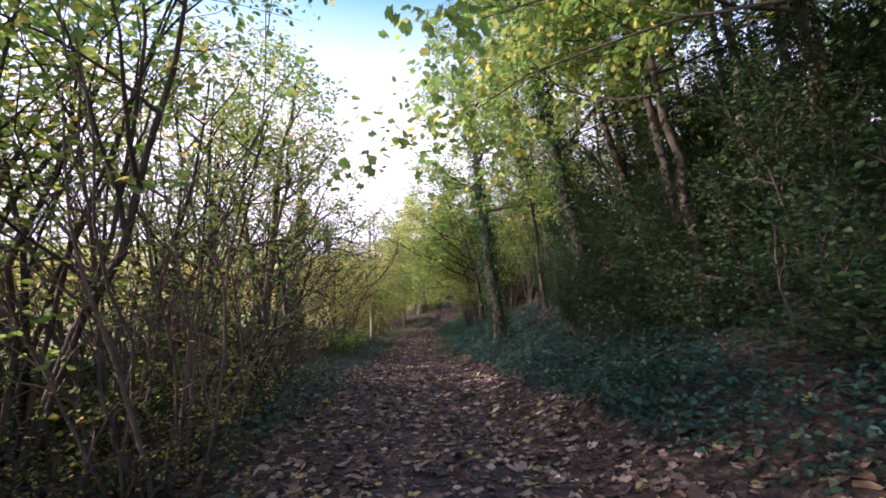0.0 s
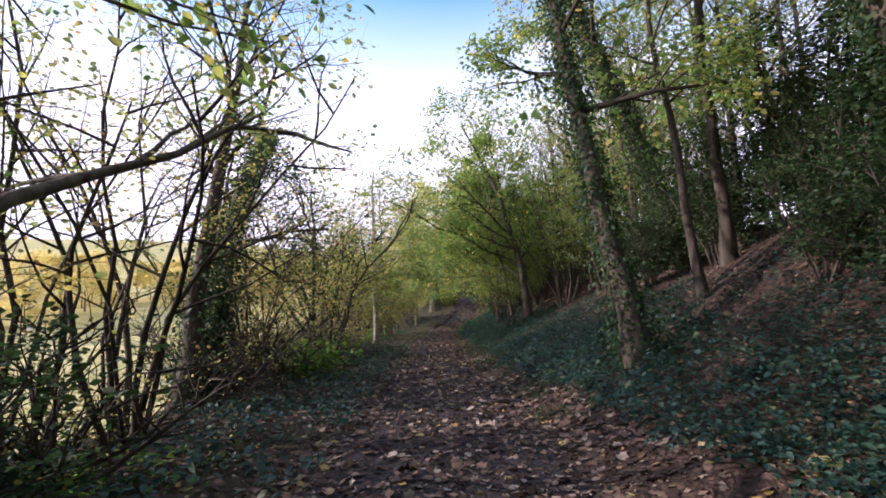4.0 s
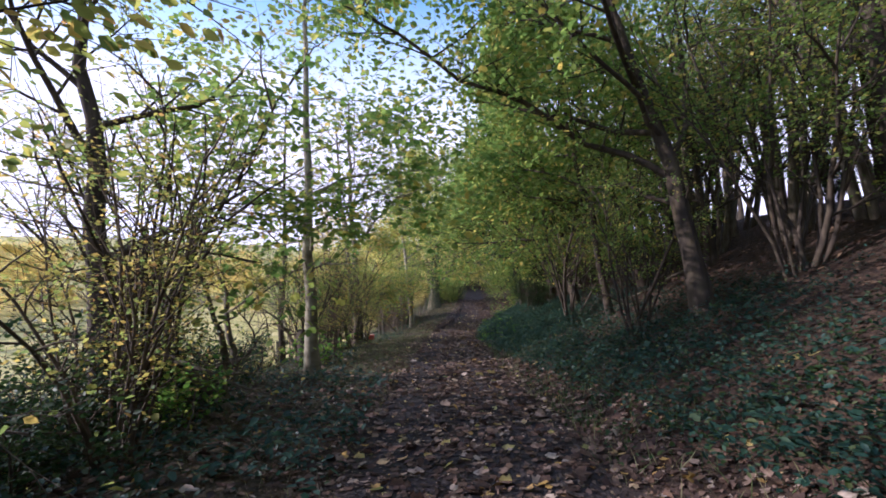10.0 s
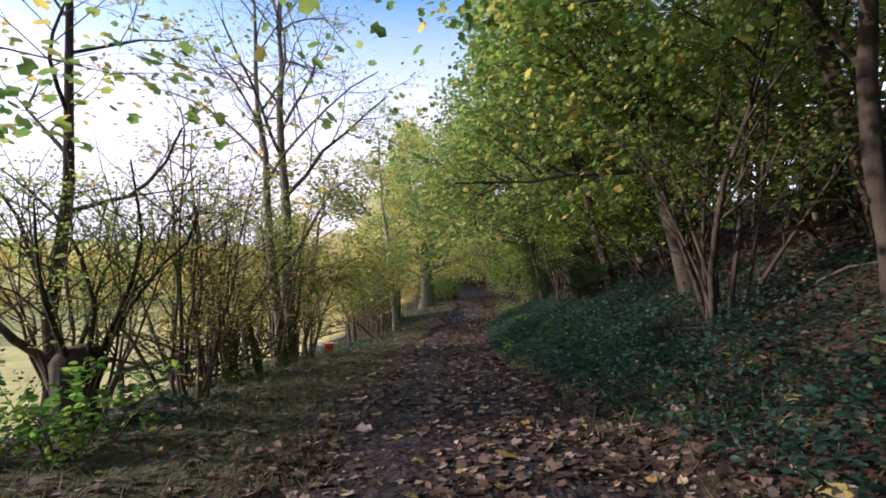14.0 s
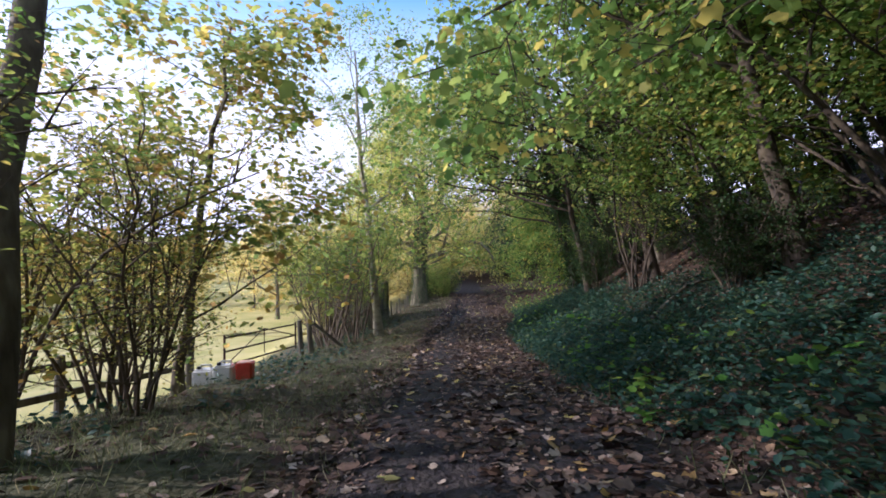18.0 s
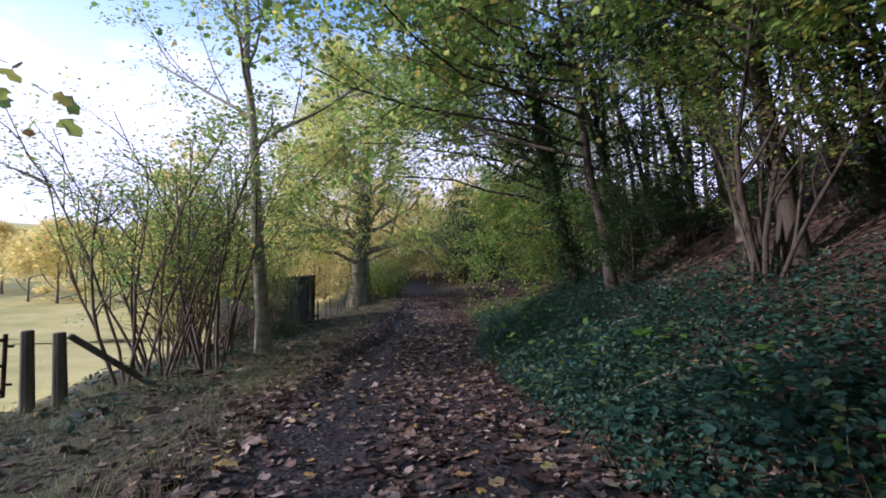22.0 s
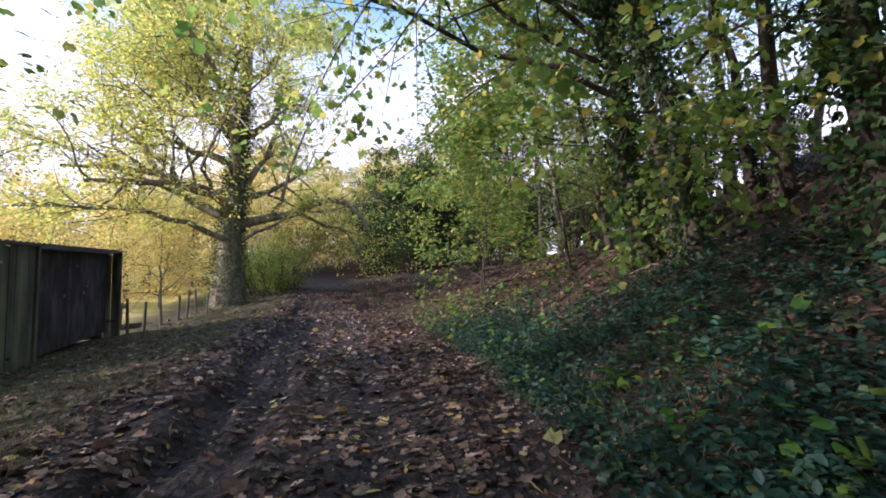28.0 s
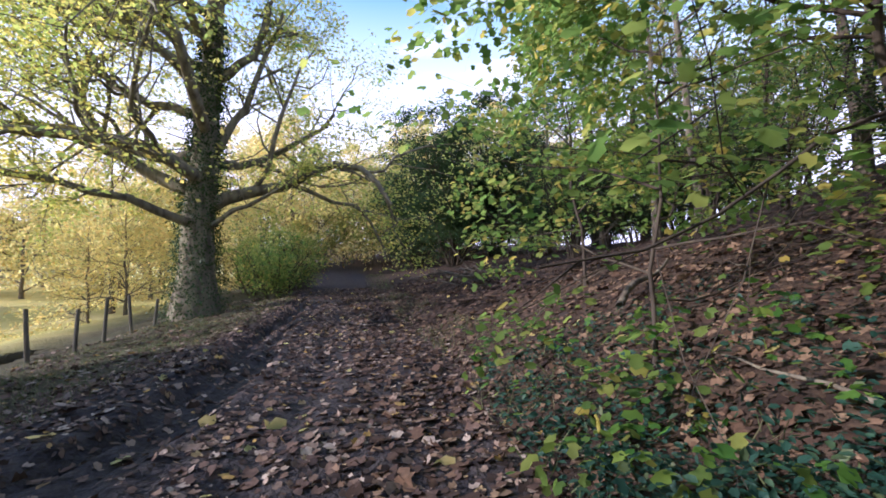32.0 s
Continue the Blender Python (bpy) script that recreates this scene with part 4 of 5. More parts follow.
tangle = shrub(64, (-6.4, 20.9), 1.5, stems=20, spread_to=1.7, radius=0.024, leaves=1300, leaf=0.055, foliage=LEAF_TURNING, bark=BARK_DARK, label="brown twiggy tangle at the foot of the hedge", name="hedge_tangle", group="tangles of the hedge foot", leaf_from=0.1, bend=0.4, kids=9)
for ob, x, y, s, t in ((hazel_e, -2.75, 5.3, 1.0, 200), (hazel_e, -3.3, 4.4, 1.15, 320), (tangle, -2.45, 3.3, 0.7, 20), (tangle, -2.7, 4.6, 0.75, 110), (tangle, -3.0, 6.4, 0.8, 220), (hazel_b, -5.2, 7.8, 0.9, 170), (hazel_c, -5.6, 34.7, 0.9, 250), (hazel_b, -5.0, 3.4, 0.9, 100), (hazel_a, -3.6, 3.6, 0.95, 50), (hazel_a, -4.6, 0.6, 1.0, 120), (hazel_b, -5.2, 13.6, 0.95, 200), (hazel_a, -6.3, 5.2, 1.0, 260),
                       (thorn, -5.6, 16.6, 0.8, 20), (thorn, -5.3, 18.8, 0.75, 110), (hazel_c, -5.6, 22.8, 0.5, 200), (hazel_c, -5.1, 25.0, 0.75, 300),
                       (hazel_b, -6.4, 27.4, 0.85, 30), (hazel_d, -6.0, 33.2, 0.6, 210), (hazel_d, -7.0, 34.6, 0.75, 300),
                       (hazel_c, -6.1, 36.4, 0.75, 80), (hazel_c, -5.6, 40.2, 0.7, 330), (hazel_d, -5.5, 37.8, 0.8, 160), (hazel_c, -7.0, 39.8, 0.9, 30), (hazel_c, -6.6, 41.2, 0.9, 270),
                       (hazel_d, -5.8, 50.6, 0.85, 40), (hazel_d, -5.7, 49.4, 0.85, 20), (hazel_c, -6.7, 53.0, 0.7, 10), (hazel_d, -6.4, 55.0, 0.9, 90), (hazel_a, -6.6, 53.6, 0.8, 30), (hazel_d, -5.9, 57.0, 0.8, 170), (hazel_d, -7.2, 58.6, 0.9, 250), (hazel_d, -6.0, 52.2, 0.8, 140),
                       (hazel_d, -7.6, 57.0, 0.7, 120)):
    again(ob, x, y, t, s)
for x, y, k, t in ((-5.6, 59.2, 0.9, 30), (-7.1, 58.9, 0.8, 260), (-5.2, 58.0, 0.7, 80)):
    again(bramble, x, y, t, k)
for x, y, k, t in ((-5.9, 58.7, 0.75, 60), (-5.3, 56.3, 0.6, 310)):
    again(hazel_d, x, y, t, k)
tree(34, (-5.45, 15.4), 6.9, 0.2, lean=(-1.4, 6.6), bow=(0.0, -0.5), bare=0.4, limbs=9, reach=2.4, leaves=1500, foliage=LEAF_TURNING, bark=BARK_DARK, ivy=11000, ivy_to=0.98, arms=((0.13, (-0.15, 0.9, 1.0), (-0.9, 3.2, 1.5), (-1.15, 4.9, 1.6)), (0.09, (-0.6, 2.6, 1.7), (-0.9, 5.0, 2.6), (-0.8, 7.3, 3.9))), label="strongly leaning hedgerow tree wrapped in ivy", rise=0.3)
shrub(172, (-3.75, 10.0), 6.3, stems=6, spread_to=0.8, radius=0.075, leaves=3400, leaf=0.08, spread_out=0.24, foliage=LEAF_GREEN, bark=BARK_GREY, label="old hazel with a few thick snaking stems", name="hazel", category="shrub", group=HEDGE, lean=(-0.5, 0.0), leaf_from=0.5, bend=0.25, foot=0.4)
tree(73, (-3.6, 9.0), 7.5, 0.12, lean=(0.4, 1.2), bow=(-0.25, 0.0), bare=0.34, limbs=8, reach=1.5, leaves=4200, leaf=0.09, spread_out=0.24, foliage=LEAF_GREEN, bark=BARK_GREY, label="crooked grey hedgerow tree with light green leaves", rise=0.5)
tree(42, (-4.7, 2.3), 7.0, 0.1, lean=(0.4, 0.5), bare=0.36, limbs=11, reach=3.4, leaves=10500, leaf=0.12, shape="lobed", spread_out=0.3, thick=0.36, foliage=LEAF_GREEN, bark=BARK_DARK, label="hedgerow sycamore with broad green leaves overhead", rise=0.3)
tree(43, (-5.7, 10.2), 7.5, 0.1, lean=(0.5, 0.4), bare=0.5, limbs=10, reach=2.8, leaves=5200, leaf=0.1, spread_out=0.26, foliage=LEAF_TURNING, bark=BARK_DARK, label="hedgerow tree with yellowing leaves on crooked branches", rise=0.35)
tree(41, (-5.5, 15.1), 9.0, 0.19, lean=(0.1, 2.6), bare=0.48, limbs=11, reach=3.0, leaves=1500, foliage=LEAF_TURNING, bark=BARK_DARK, ivy=900, ivy_to=0.4, label="dark forking hedgerow tree with bare branches", rise=0.7)
tree(35, (-4.75, 30.1), 9.0, 0.155, lean=(-0.2, 0.3), bare=0.28, limbs=14, reach=3.4, thick=0.26, flat=0.8, side=(0.1, 0.0), leaves=8500, leaf=0.14, shape="lobed", spread_out=0.42, foliage=LEAF_GREEN, bark=BARK_PALE, label="smooth grey-barked young sycamore with broad green leaves", rise=-0.12, arms=((0.045, (0, 0, 3.1), (1.0, -0.9, 3.5), (2.3, -1.6, 3.6)), (0.04, (0, 0, 2.7), (0.3, -1.2, 3.0), (0.5, -2.6, 2.9)), (0.045, (0, 0, 3.6), (-0.9, -0.9, 3.9), (-1.7, -1.9, 3.9)), (0.045, (0, 0, 3.9), (1.2, 0.6, 4.4), (2.9, 1.0, 4.5))))
tree(36, (-5.45, 38.3), 10.5, 0.16, lean=(-0.7, 1.7), bare=0.36, limbs=11, reach=3.2, leaves=700, leaf=0.1, spread_out=0.22, foliage=LEAF_TURNING, label="forked hedgerow tree with a nearly bare crown", bark=BARK_GREY, rise=0.9)
tree(71, (-5.35, 37.5), 9.5, 0.12, lean=(-1.2, 1.5), bare=0.4, limbs=9, reach=2.8, leaves=500, leaf=0.1, spread_out=0.22, foliage=LEAF_TURNING, label="grey hedgerow tree with a bare forked top", bark=BARK_GREY, rise=0.9)
tree(37, (-6.3, 42.2), 6.0, 0.09, lean=(0.7, 0.2), bare=0.2, limbs=15, flat=0.8, reach=2.2, kids=8, thick=0.3, side=(-0.3, 0.0), leaves=6500, leaf=0.125, shape="lobed", spread_out=0.3, foliage=LEAF_TURNING, label="young sycamore with broad green leaves beside the gate", rise=0.0)
tree(38, (-4.4, 52.3), 11.5, 0.17, lean=(-0.9, 0.4), bare=0.42, limbs=10, reach=3.6, leaves=8000, leaf=0.09, spread_out=0.26, foliage=LEAF_GREEN, bark=BARK_PALE, label="grey-barked ash with nearly bare branches", rise=0.8)
tree(70, (-5.7, 54.0), 6.5, 0.06, lean=(0.3, 0.3), bare=0.34, limbs=12, reach=2.4, leaves=4200, leaf=0.10, shape="lobed", spread_out=0.3, foliage=LEAF_GREEN, thick=0.34, label="thin maple with light green leaves before the shed", rise=0.1, flat=0.8)
shrub(67, (-5.1, 21.8), 5.6, stems=9, spread_to=2.6, radius=0.06, leaves=8500, leaf=0.09, shape="ovate", spread_out=0.26, foliage=LEAF_TURNING, bark=BARK_DARK, label="broad old hazel with dark forking stems and yellowing leaves", name="hazel", category="shrub", leaf_from=0.25, kids=8, bend=0.17, foot=0.28)
tree(39, (-6.9, 33.9), 8.0, 0.10, lean=(0.2, 0.2), bare=0.35, limbs=8, reach=2.2, leaves=700, foliage=LEAF_TURNING, bark=BARK_DARK, label="thin half-bare hedgerow tree")
tree(40, (-6.2, 26.3), 7.0, 0.19, lean=(-0.8, 0.4), bare=0.3, limbs=8, reach=2.4, leaves=600, foliage=LEAF_TURNING, bark=BARK_DARK, label="old cut hedgerow thorn with bare twigs")

# -- the laid foot of the hedge: cut stems bent over, with a tangle of twigs between --
rng = random.Random(14)
for k in range(19):
    yy = 0.6 + k * 1.75 + rng.uniform(-0.4, 0.4)
    if 13.5 < yy < 20.5:
        continue
    again(tangle, float(mid(yy)) - 4.9 + rng.uniform(-0.4, 0.3), yy, rng.uniform(0, 360), rng.uniform(0.75, 1.15) * (0.7 if yy > 17 else 1))
for k in range(9):
    yy = 0.5 + k * 1.3 + rng.uniform(-0.3, 0.3)
    again(tangle, float(mid(yy)) - 4.0 + rng.uniform(-0.4, 0.3), yy, rng.uniform(0, 360), rng.uniform(0.75, 1.1))
for k in range(5):
    yy = 22.0 + k * 2.6 + rng.uniform(-0.5, 0.5)
    again(bramble, float(mid(yy)) - 5.6 + rng.uniform(-0.3, 0.3), yy, rng.uniform(0, 360), rng.uniform(0.7, 1.0))
for x, y, h, lx, ly, r in ((-5.0, 27.2, 1.5, -1.5, -0.6, 0.13), (-3.35, 8.9, 1.15, -1.9, -1.4, 0.15), (-3.6, 7.9, 0.9, -0.9, 2.2, 0.12), (-5.9, 29.0, 2.6, -0.7, 0.5, 0.09), (-5.6, 28.2, 2.4, -0.3, -0.5, 0.08), (-6.1, 33.6, 1.6, -0.8, -0.7, 0.1), (-5.5, 19.0, 1.1, -0.15, 0.1, 0.09), (-5.2, 8.0, 1.8, -0.4, 1.0, 0.08), (-4.7, 5.4, 2.0, -0.6, 0.9, 0.09), (-5.4, 22.2, 1.3, -0.6, 0.9, 0.08)):
    tree(int(y * 10), (x, y), h, r, lean=(lx, ly), bow=(0.15, 0.0), bare=0.55, limbs=5, reach=1.5, leaves=160, leaf=0.07, foliage=LEAF_TURNING, bark=BARK_GREY, kids=7, label="old cut hedge stem bent over sideways with bare twigs", name="laid_stem", group="laid stems of the hedge", rise=0.1)
ash = shrub(65, (-4.5, 19.1), 1.3, stems=9, spread_to=0.9, radius=0.012, leaves=620, leaf=0.12, foliage=LEAF_FRESH, label="leafy hedge seedling with large pale green leaves", name="seedling_bush", group="leafy seedlings of the hedge", leaf_from=0.15)
for x, y, k, t in ((-4.1, 5.6, 0.8, 40), (-4.3, 3.9, 0.9, 150), (-5.3, 32.3, 0.7, 220), (-5.3, 26.4, 0.7, 300)):
    again(ash, x, y, t, k)
tree(66, (-7.0, 18.0), 6.0, 0.12, lean=(0.6, 0.8), bare=0.42, limbs=9, reach=2.6, thick=0.3, kids=8, leaves=4200, leaf=0.08, spread_out=0.22, foliage=LEAF_IVY, bark=BARK_DARK, side=(0.9, 0.3), label="crooked hedgerow tree with ivy in its crown", rise=0.1)
# -- the oak and what stands beyond --
tree(50, (-3.5, 75.6), 18.0, 0.66, lean=(0.7, 1.0), bare=0.2, limbs=23, reach=7.2, side=(-0.5, -0.25), leaves=100000, leaf=0.15, shape="simple", spread_out=0.42, foliage=LEAF_OAK, bark=BARK_OAK, ivy=13000, ivy_to=0.6, kids=6, levels=3, label="great old oak with ivy and yellowing leaves beside the path", rise=0.05, arms=((0.2, (0.1, 0.2, 5.0), (1.6, 0.3, 7.6), (2.9, 0.5, 11.5)), (0.16, (-0.2, -0.3, 3.3), (-2.8, -2.6, 4.2), (-6.2, -5.0, 4.0)), (0.1, (0.2, 0, 2.9), (2.3, -0.3, 4.2), (4.4, -0.5, 5.3))))
fresh = shrub(79, (-1.3, 79.6), 2.8, stems=14, spread_to=1.5, radius=0.03, leaves=4200, leaf=0.11, shape="simple", spread_out=0.25, foliage=LEAF_GREEN, bark=BARK_DARK, label="dense fresh green bush beside the path", group="green bushes beyond the oak", leaf_from=0.05, kids=8)
for x, y, k, t in ((-0.7, 83.0, 1.1, 100), (-2.4, 82.4, 1.2, 200), (-2.0, 86.5, 1.3, 300)):
    again(fresh, x, y, t, k)
far_a = tree(51, (-1.9, 98.0), 12.0, 0.2, bare=0.2, limbs=12, reach=4.5, leaves=6500, leaf=0.27, shape="simple", spread_out=0.4, foliage=LEAF_YELLOW, label="yellow autumn tree down the path", group="yellow trees down the path")
far_b = tree(53, (-8.0, 92.0), 8.5, 0.14, bare=0.06, limbs=14, reach=3.8, leaves=5200, leaf=0.25, shape="simple", spread_out=0.4, foliage=LEAF_YELLOW, label="bushy golden autumn tree", group="golden bushes beyond the oak", rise=0.4)
far_c = tree(54, (7.0, 99.0), 8.0, 0.14, bare=0.05, limbs=14, reach=3.6, leaves=6500, leaf=0.25, shape="simple", spread_out=0.4, foliage=LEAF_TURNING, label="bushy green-gold tree beside the far path", group="golden bushes beyond the oak", rise=0.4)
rng = random.Random(5)
for k in range(30):
    x, y = -26 + (k % 10) * 5.6 + rng.uniform(-1.5, 1.5), 100 + 9 * (k // 10) + rng.uniform(-2, 2)
    if y < 112 and abs(x - float(mid(y))) < 2.4:
        continue
    again(rng.choice((far_b, far_c)), x, y, rng.uniform(0, 360), rng.uniform(0.8, 1.35))
for x, y, k, t in ((10.0, 92.0, 0.6, 10), (13.0, 95.0, 0.7, 100), (16.5, 91.0, 0.7, 200), (2.6, 105.0, 0.75, 50), (0.2, 102.0, 0.7, 140), (5.2, 101.0, 0.7, 230), (-5.0, 84.0, 0.5, 20), (-7.5, 80.5, 0.55, 100), (-10.5, 84.0, 0.6, 160), (-3.6, 92.0, 0.6, 210), (-1.0, 96.0, 0.5, 260), (6.5, 93.0, 0.7, 30), (14.5, 95.0, 0.9, 80), (19.0, 90.0, 0.9, 140), (17.0, 82.0, 0.7, 220), (22.0, 84.0, 0.9, 300), (-13.0, 78.0, 0.6, 330), (19.0, 75.0, 0.7, 10), (16.0, 69.0, 0.6, 90)):
    again(far_c if x > -2 else far_b, x, y, t, k)
for x, y, k, t in ((0.6, 117.0, 1.2, 15), (3.6, 121.0, 1.3, 95), (6.8, 116.0, 1.2, 185), (-2.6, 119.0, 1.2, 275), (9.6, 121.0, 1.3, 5), (2.0, 126.0, 1.4, 140)):
    again(far_b, x, y, t, k)
for x, y, s, t in ((-18.0, 80.0, 1.0, 240), (4.0, 112.0, 1.0, 40), (-7.5, 106.0, 1.1, 90), (9.0, 104.0, 1.0, 150), (-1.5, 124.0, 1.2, 200), (13.0, 118.0, 1.2, 260), (-12.0, 90.0, 0.9, 300), (-16.0, 112.0, 1.1, 20), (6.0, 130.0, 1.3, 80), (20.0, 105.0, 1.2, 130)):
    again(far_a, x, y, t, s)
big_holly = shrub(52, (9.0, 86.0), 9.0, stems=14, spread_to=3.4, radius=0.07, leaves=56000, leaf=0.15, shape="simple", spread_out=0.4, foliage=LEAF_IVY, bark=BARK_DARK, label="large dark evergreen bush where the path forks", name="holly", category="shrub", group="dark bushes at the fork", leaf_from=0.08, kids=8)
again(big_holly, 15.5, 82.0, 40, 0.7)
again(big_holly, 18.5, 77.0, 300, 0.65)
again(big_holly, 13.0, 88.5, 120, 1.15)
again(big_holly, 7.4, 90.0, 230, 0.8)

far_hill = tree(77, (-60.0, 150.0), 8.5, 0.14, bare=0.04, limbs=7, reach=4.0, leaves=8000, leaf=0.28, shape="simple", spread_out=0.5, kids=8, foliage=LEAF_YELLOW, label="yellow autumn tree on the far side of the field", group="trees beyond the field", rise=0.4)
rng = random.Random(12)
for k in range(62):
    y = -30 + k * 3.4 + rng.uniform(-2, 2)
    hill_tree(-62 - 26 * rng.random() + 0.2 * max(y - 60, 0), y, rng.uniform(0, 360), rng.uniform(0.6, 1.15))
for k in range(16):
    hill_tree(-14 - k * 4.5 + rng.uniform(-2, 2), 92 + rng.uniform(-8, 16) + k * 0.6, rng.uniform(0, 360), rng.uniform(0.6, 1.05))

# ==== undergrowth, grass and fallen leaves ====
def scatter(seed, count, y0, y1, side):
    """Places on the ground: side gives, for y, the span across, from the path's middle, and how they thin out."""
    g = np.random.default_rng(seed)
    y = g.uniform(y0, y1, count)
    a, b = side(y)
    s = g.random(count)
    x = mid(y) + a + (b - a) * s
    return g, x, y, s


def patchy(x, y, scale=1.0):
    return 0.5 + 0.25 * np.sin(x * 1.3 * scale + 2 * np.sin(y * 0.6 * scale)) + 0.25 * np.sin(y * 1.1 * scale + 1.7 * np.sin(x * 0.8 * scale))


def herbs(name, seed, count, y0, y1, side, height, leaf, material, label, keep, shape="ovate"):
    """Low leafy plants: leaves on unseen thin stalks in clumps."""
    g, x, y, s = scatter(seed, count, y0, y1, side)
    ok = g.random(count) < keep(x, y, s)
    x, y = x[ok], y[ok]
    n = len(x)
    k = 7
    px = np.repeat(x, k) + g.normal(0, 0.09, n * k)
    py = np.repeat(y, k) + g.normal(0, 0.09, n * k)
    tall = np.repeat(height * g.uniform(0.3, 1.2, n) * (0.45 + 1.1 * patchy(x, y, 2.6)), k)
    pz = ground(px, py) + tall * g.uniform(0.1, 1.0, n * k)
    at = np.stack((px, py, pz), -1)
    along = g.normal(0, 1, (n * k, 3)) * (1, 1, 0.25) + (0, 0, -0.15)
    up = g.normal(0, 0.35, (n * k, 3)) + (0, 0, 1)
    me = leaves_mesh(name, at, along, up, leaf * g.uniform(0.5, 1.35, n * k), shape, material)
    return tagged(put(name, me), label, "undergrowth", kind="stuff")


herbs("undergrowth", 61, 64000, -3, 64, lambda y: (half_right(y) + np.interp(y, (0, 8, 20, 34, 40), (1.1, 1.0, 0.8, 0.4, 0.05)), half_right(y) + np.interp(y, (40, 47), (5.0, 3.3))), 0.3, 0.064, LEAF_GROUND, "low green nettles and ivy covering the foot of the bank",
      lambda x, y, s: np.clip(1.25 - s * 1.0, 0, 1) * np.clip(0.35 + patchy(x, y), 0, 1) * np.interp(y, (10, 22, 25, 33, 36), (0.7, 0.6, 0.4, 0.45, 1.0)) * np.where(y > 57, 0.14 + 0.7 * np.clip(1.4 - s * 2.2, 0, 1) * np.clip((62.0 - y) / 3, 0, 1), 1.0))
herbs("undergrowth", 67, 5200, -2, 62, lambda y: (half_right(y) + np.interp(y, (0, 8, 20, 34, 40), (1.1, 1.0, 0.8, 0.5, 0.15)), half_right(y) + 3.4), 0.36, 0.085, LEAF_GROUND, "broad-leaved nettles and brambles on the bank",
      lambda x, y, s: np.clip(1.2 - s, 0, 1) * patchy(x, y, 1.2) * np.interp(y, (10, 22, 25, 33, 36), (0.7, 0.5, 0.3, 0.4, 1.0)) * np.where(y > 57.5, 0.06, 1), "lobed")
herbs("undergrowth", 68, 700, 5, 13, lambda y: (-half_left(y) - 3.4, -half_left(y) - 1.0), 0.16, 0.08, LEAF_FRESH, "low fresh green plants under the hazels", lambda x, y, s: patchy(x, y, 1.5))
herbs("undergrowth", 62, 5200, 14, 58, lambda y: (half_right(y) + 0.1, half_right(y) + 3.0), 0.2, 0.062, LEAF_IVY, "dark ivy leaves creeping over the bank",
      lambda x, y, s: np.clip(1.1 - s * 0.6, 0, 1) * patchy(x, y, 1.6))
herbs("undergrowth", 63, 2000, -3, 30, lambda y: (-half_left(y) - 2.6, -half_left(y) - 0.05), 0.30, 0.09, LEAF_GROUND, "low green weeds at the foot of the hedge",
      lambda x, y, s: np.clip(0.4 + 0.6 * patchy(x, y), 0, 1))
herbs("undergrowth", 64, 900, 30, 62, lambda y: (-half_left(y) - 4.2, -half_left(y) - 1.6), 0.25, 0.09, LEAF_GROUND, "scattered weeds on the grassy verge",
      lambda x, y, s: patchy(x, y))


def turf(name, seed, count, y0, y1, side, length, label, keep):
    g, x, y, s = scatter(seed, count, y0, y1, side)
    ok = g.random(count) < keep(x, y, s)
    x, y = x[ok], y[ok]
    n = len(x)
    at = np.stack((x, y, ground(x, y) - 0.01), -1)
    along = g.normal(0, 0.55, (n, 3)) * (1, 1, 0.2) + (0, 0, 1)
    up = g.normal(0, 1, (n, 3))
    me = leaves_mesh(name, at, along, up, length * g.uniform(0.5, 1.4, n), "blade", GRASS)
    return tagged(put(name, me), label, "grass", kind="stuff")


turf("grass", 71, 85000, 16, 78, lambda y: (-half_left(y) - 3.6, -half_left(y) + 0.15), 0.12, "rough yellow-green grass on the verge", lambda x, y, s: np.clip(0.25 + 0.9 * patchy(x, y, 1.3), 0, 1) * np.interp(y, (26, 34, 46, 54), (0.25, 1, 1, 0.9)))
turf("grass", 72, 9000, 22, 90, lambda y: (half_right(y) - 0.1, half_right(y) + 1.2), 0.2, "thin grass along the path's edge", lambda x, y, s: patchy(x, y, 1.3))


def litter(name, seed, count, y0, y1, side, size, shape, label, keep=None, material=None):
    g, x, y, s = scatter(seed, count, y0, y1, side)
    if keep is not None:
        ok = g.random(count) < keep(x, y, s)
        x, y = x[ok], y[ok]
    n = len(x)
    h = ground(x, y)
    e = 0.05
    slope = np.stack((-(ground(x + e, y) - h) / e, -(ground(x, y + e) - h) / e, np.ones(n)), -1)
    slope /= np.linalg.norm(slope, axis=1, keepdims=True)
    at = np.stack((x, y, h + g.uniform(0.004, 0.016, n)), -1)
    along = g.normal(0, 1, (n, 3)) * (1, 1, 0)
    along -= slope * np.sum(along * slope, axis=1, keepdims=True)
    up = slope * np.where(g.random((n, 1)) < 0.25, -0.6, 1) + g.normal(0, 0.34, (n, 3))
    me = leaves_mesh(name, at, along, up, size * np.exp(g.normal(-0.12, 0.33, n)), shape, material or LEAF_FALLEN)
    return tagged(put(name, me), label, "leaves", kind="stuff")


def path_span(y):
    return -half_left(y) - 0.35, half_right(y) + np.interp(y, (0, 8, 20, 34, 40), (1.5, 1.4, 1.1, 0.65, 0.35))


def worn(x, y):
    """Fewer leaves where wheels and feet have bared the mud."""
    u = x - mid(y) - 0.1 * np.sin(y * 0.9)
    on = np.interp(y, (22, 32, 54, 60), (0.3, 1, 1, 0.5))
    return 1 - on * (0.8 * np.exp(-((u + 0.7) / 0.4) ** 4) + 0.45 * np.exp(-((u - 0.45) / 0.25) ** 4))


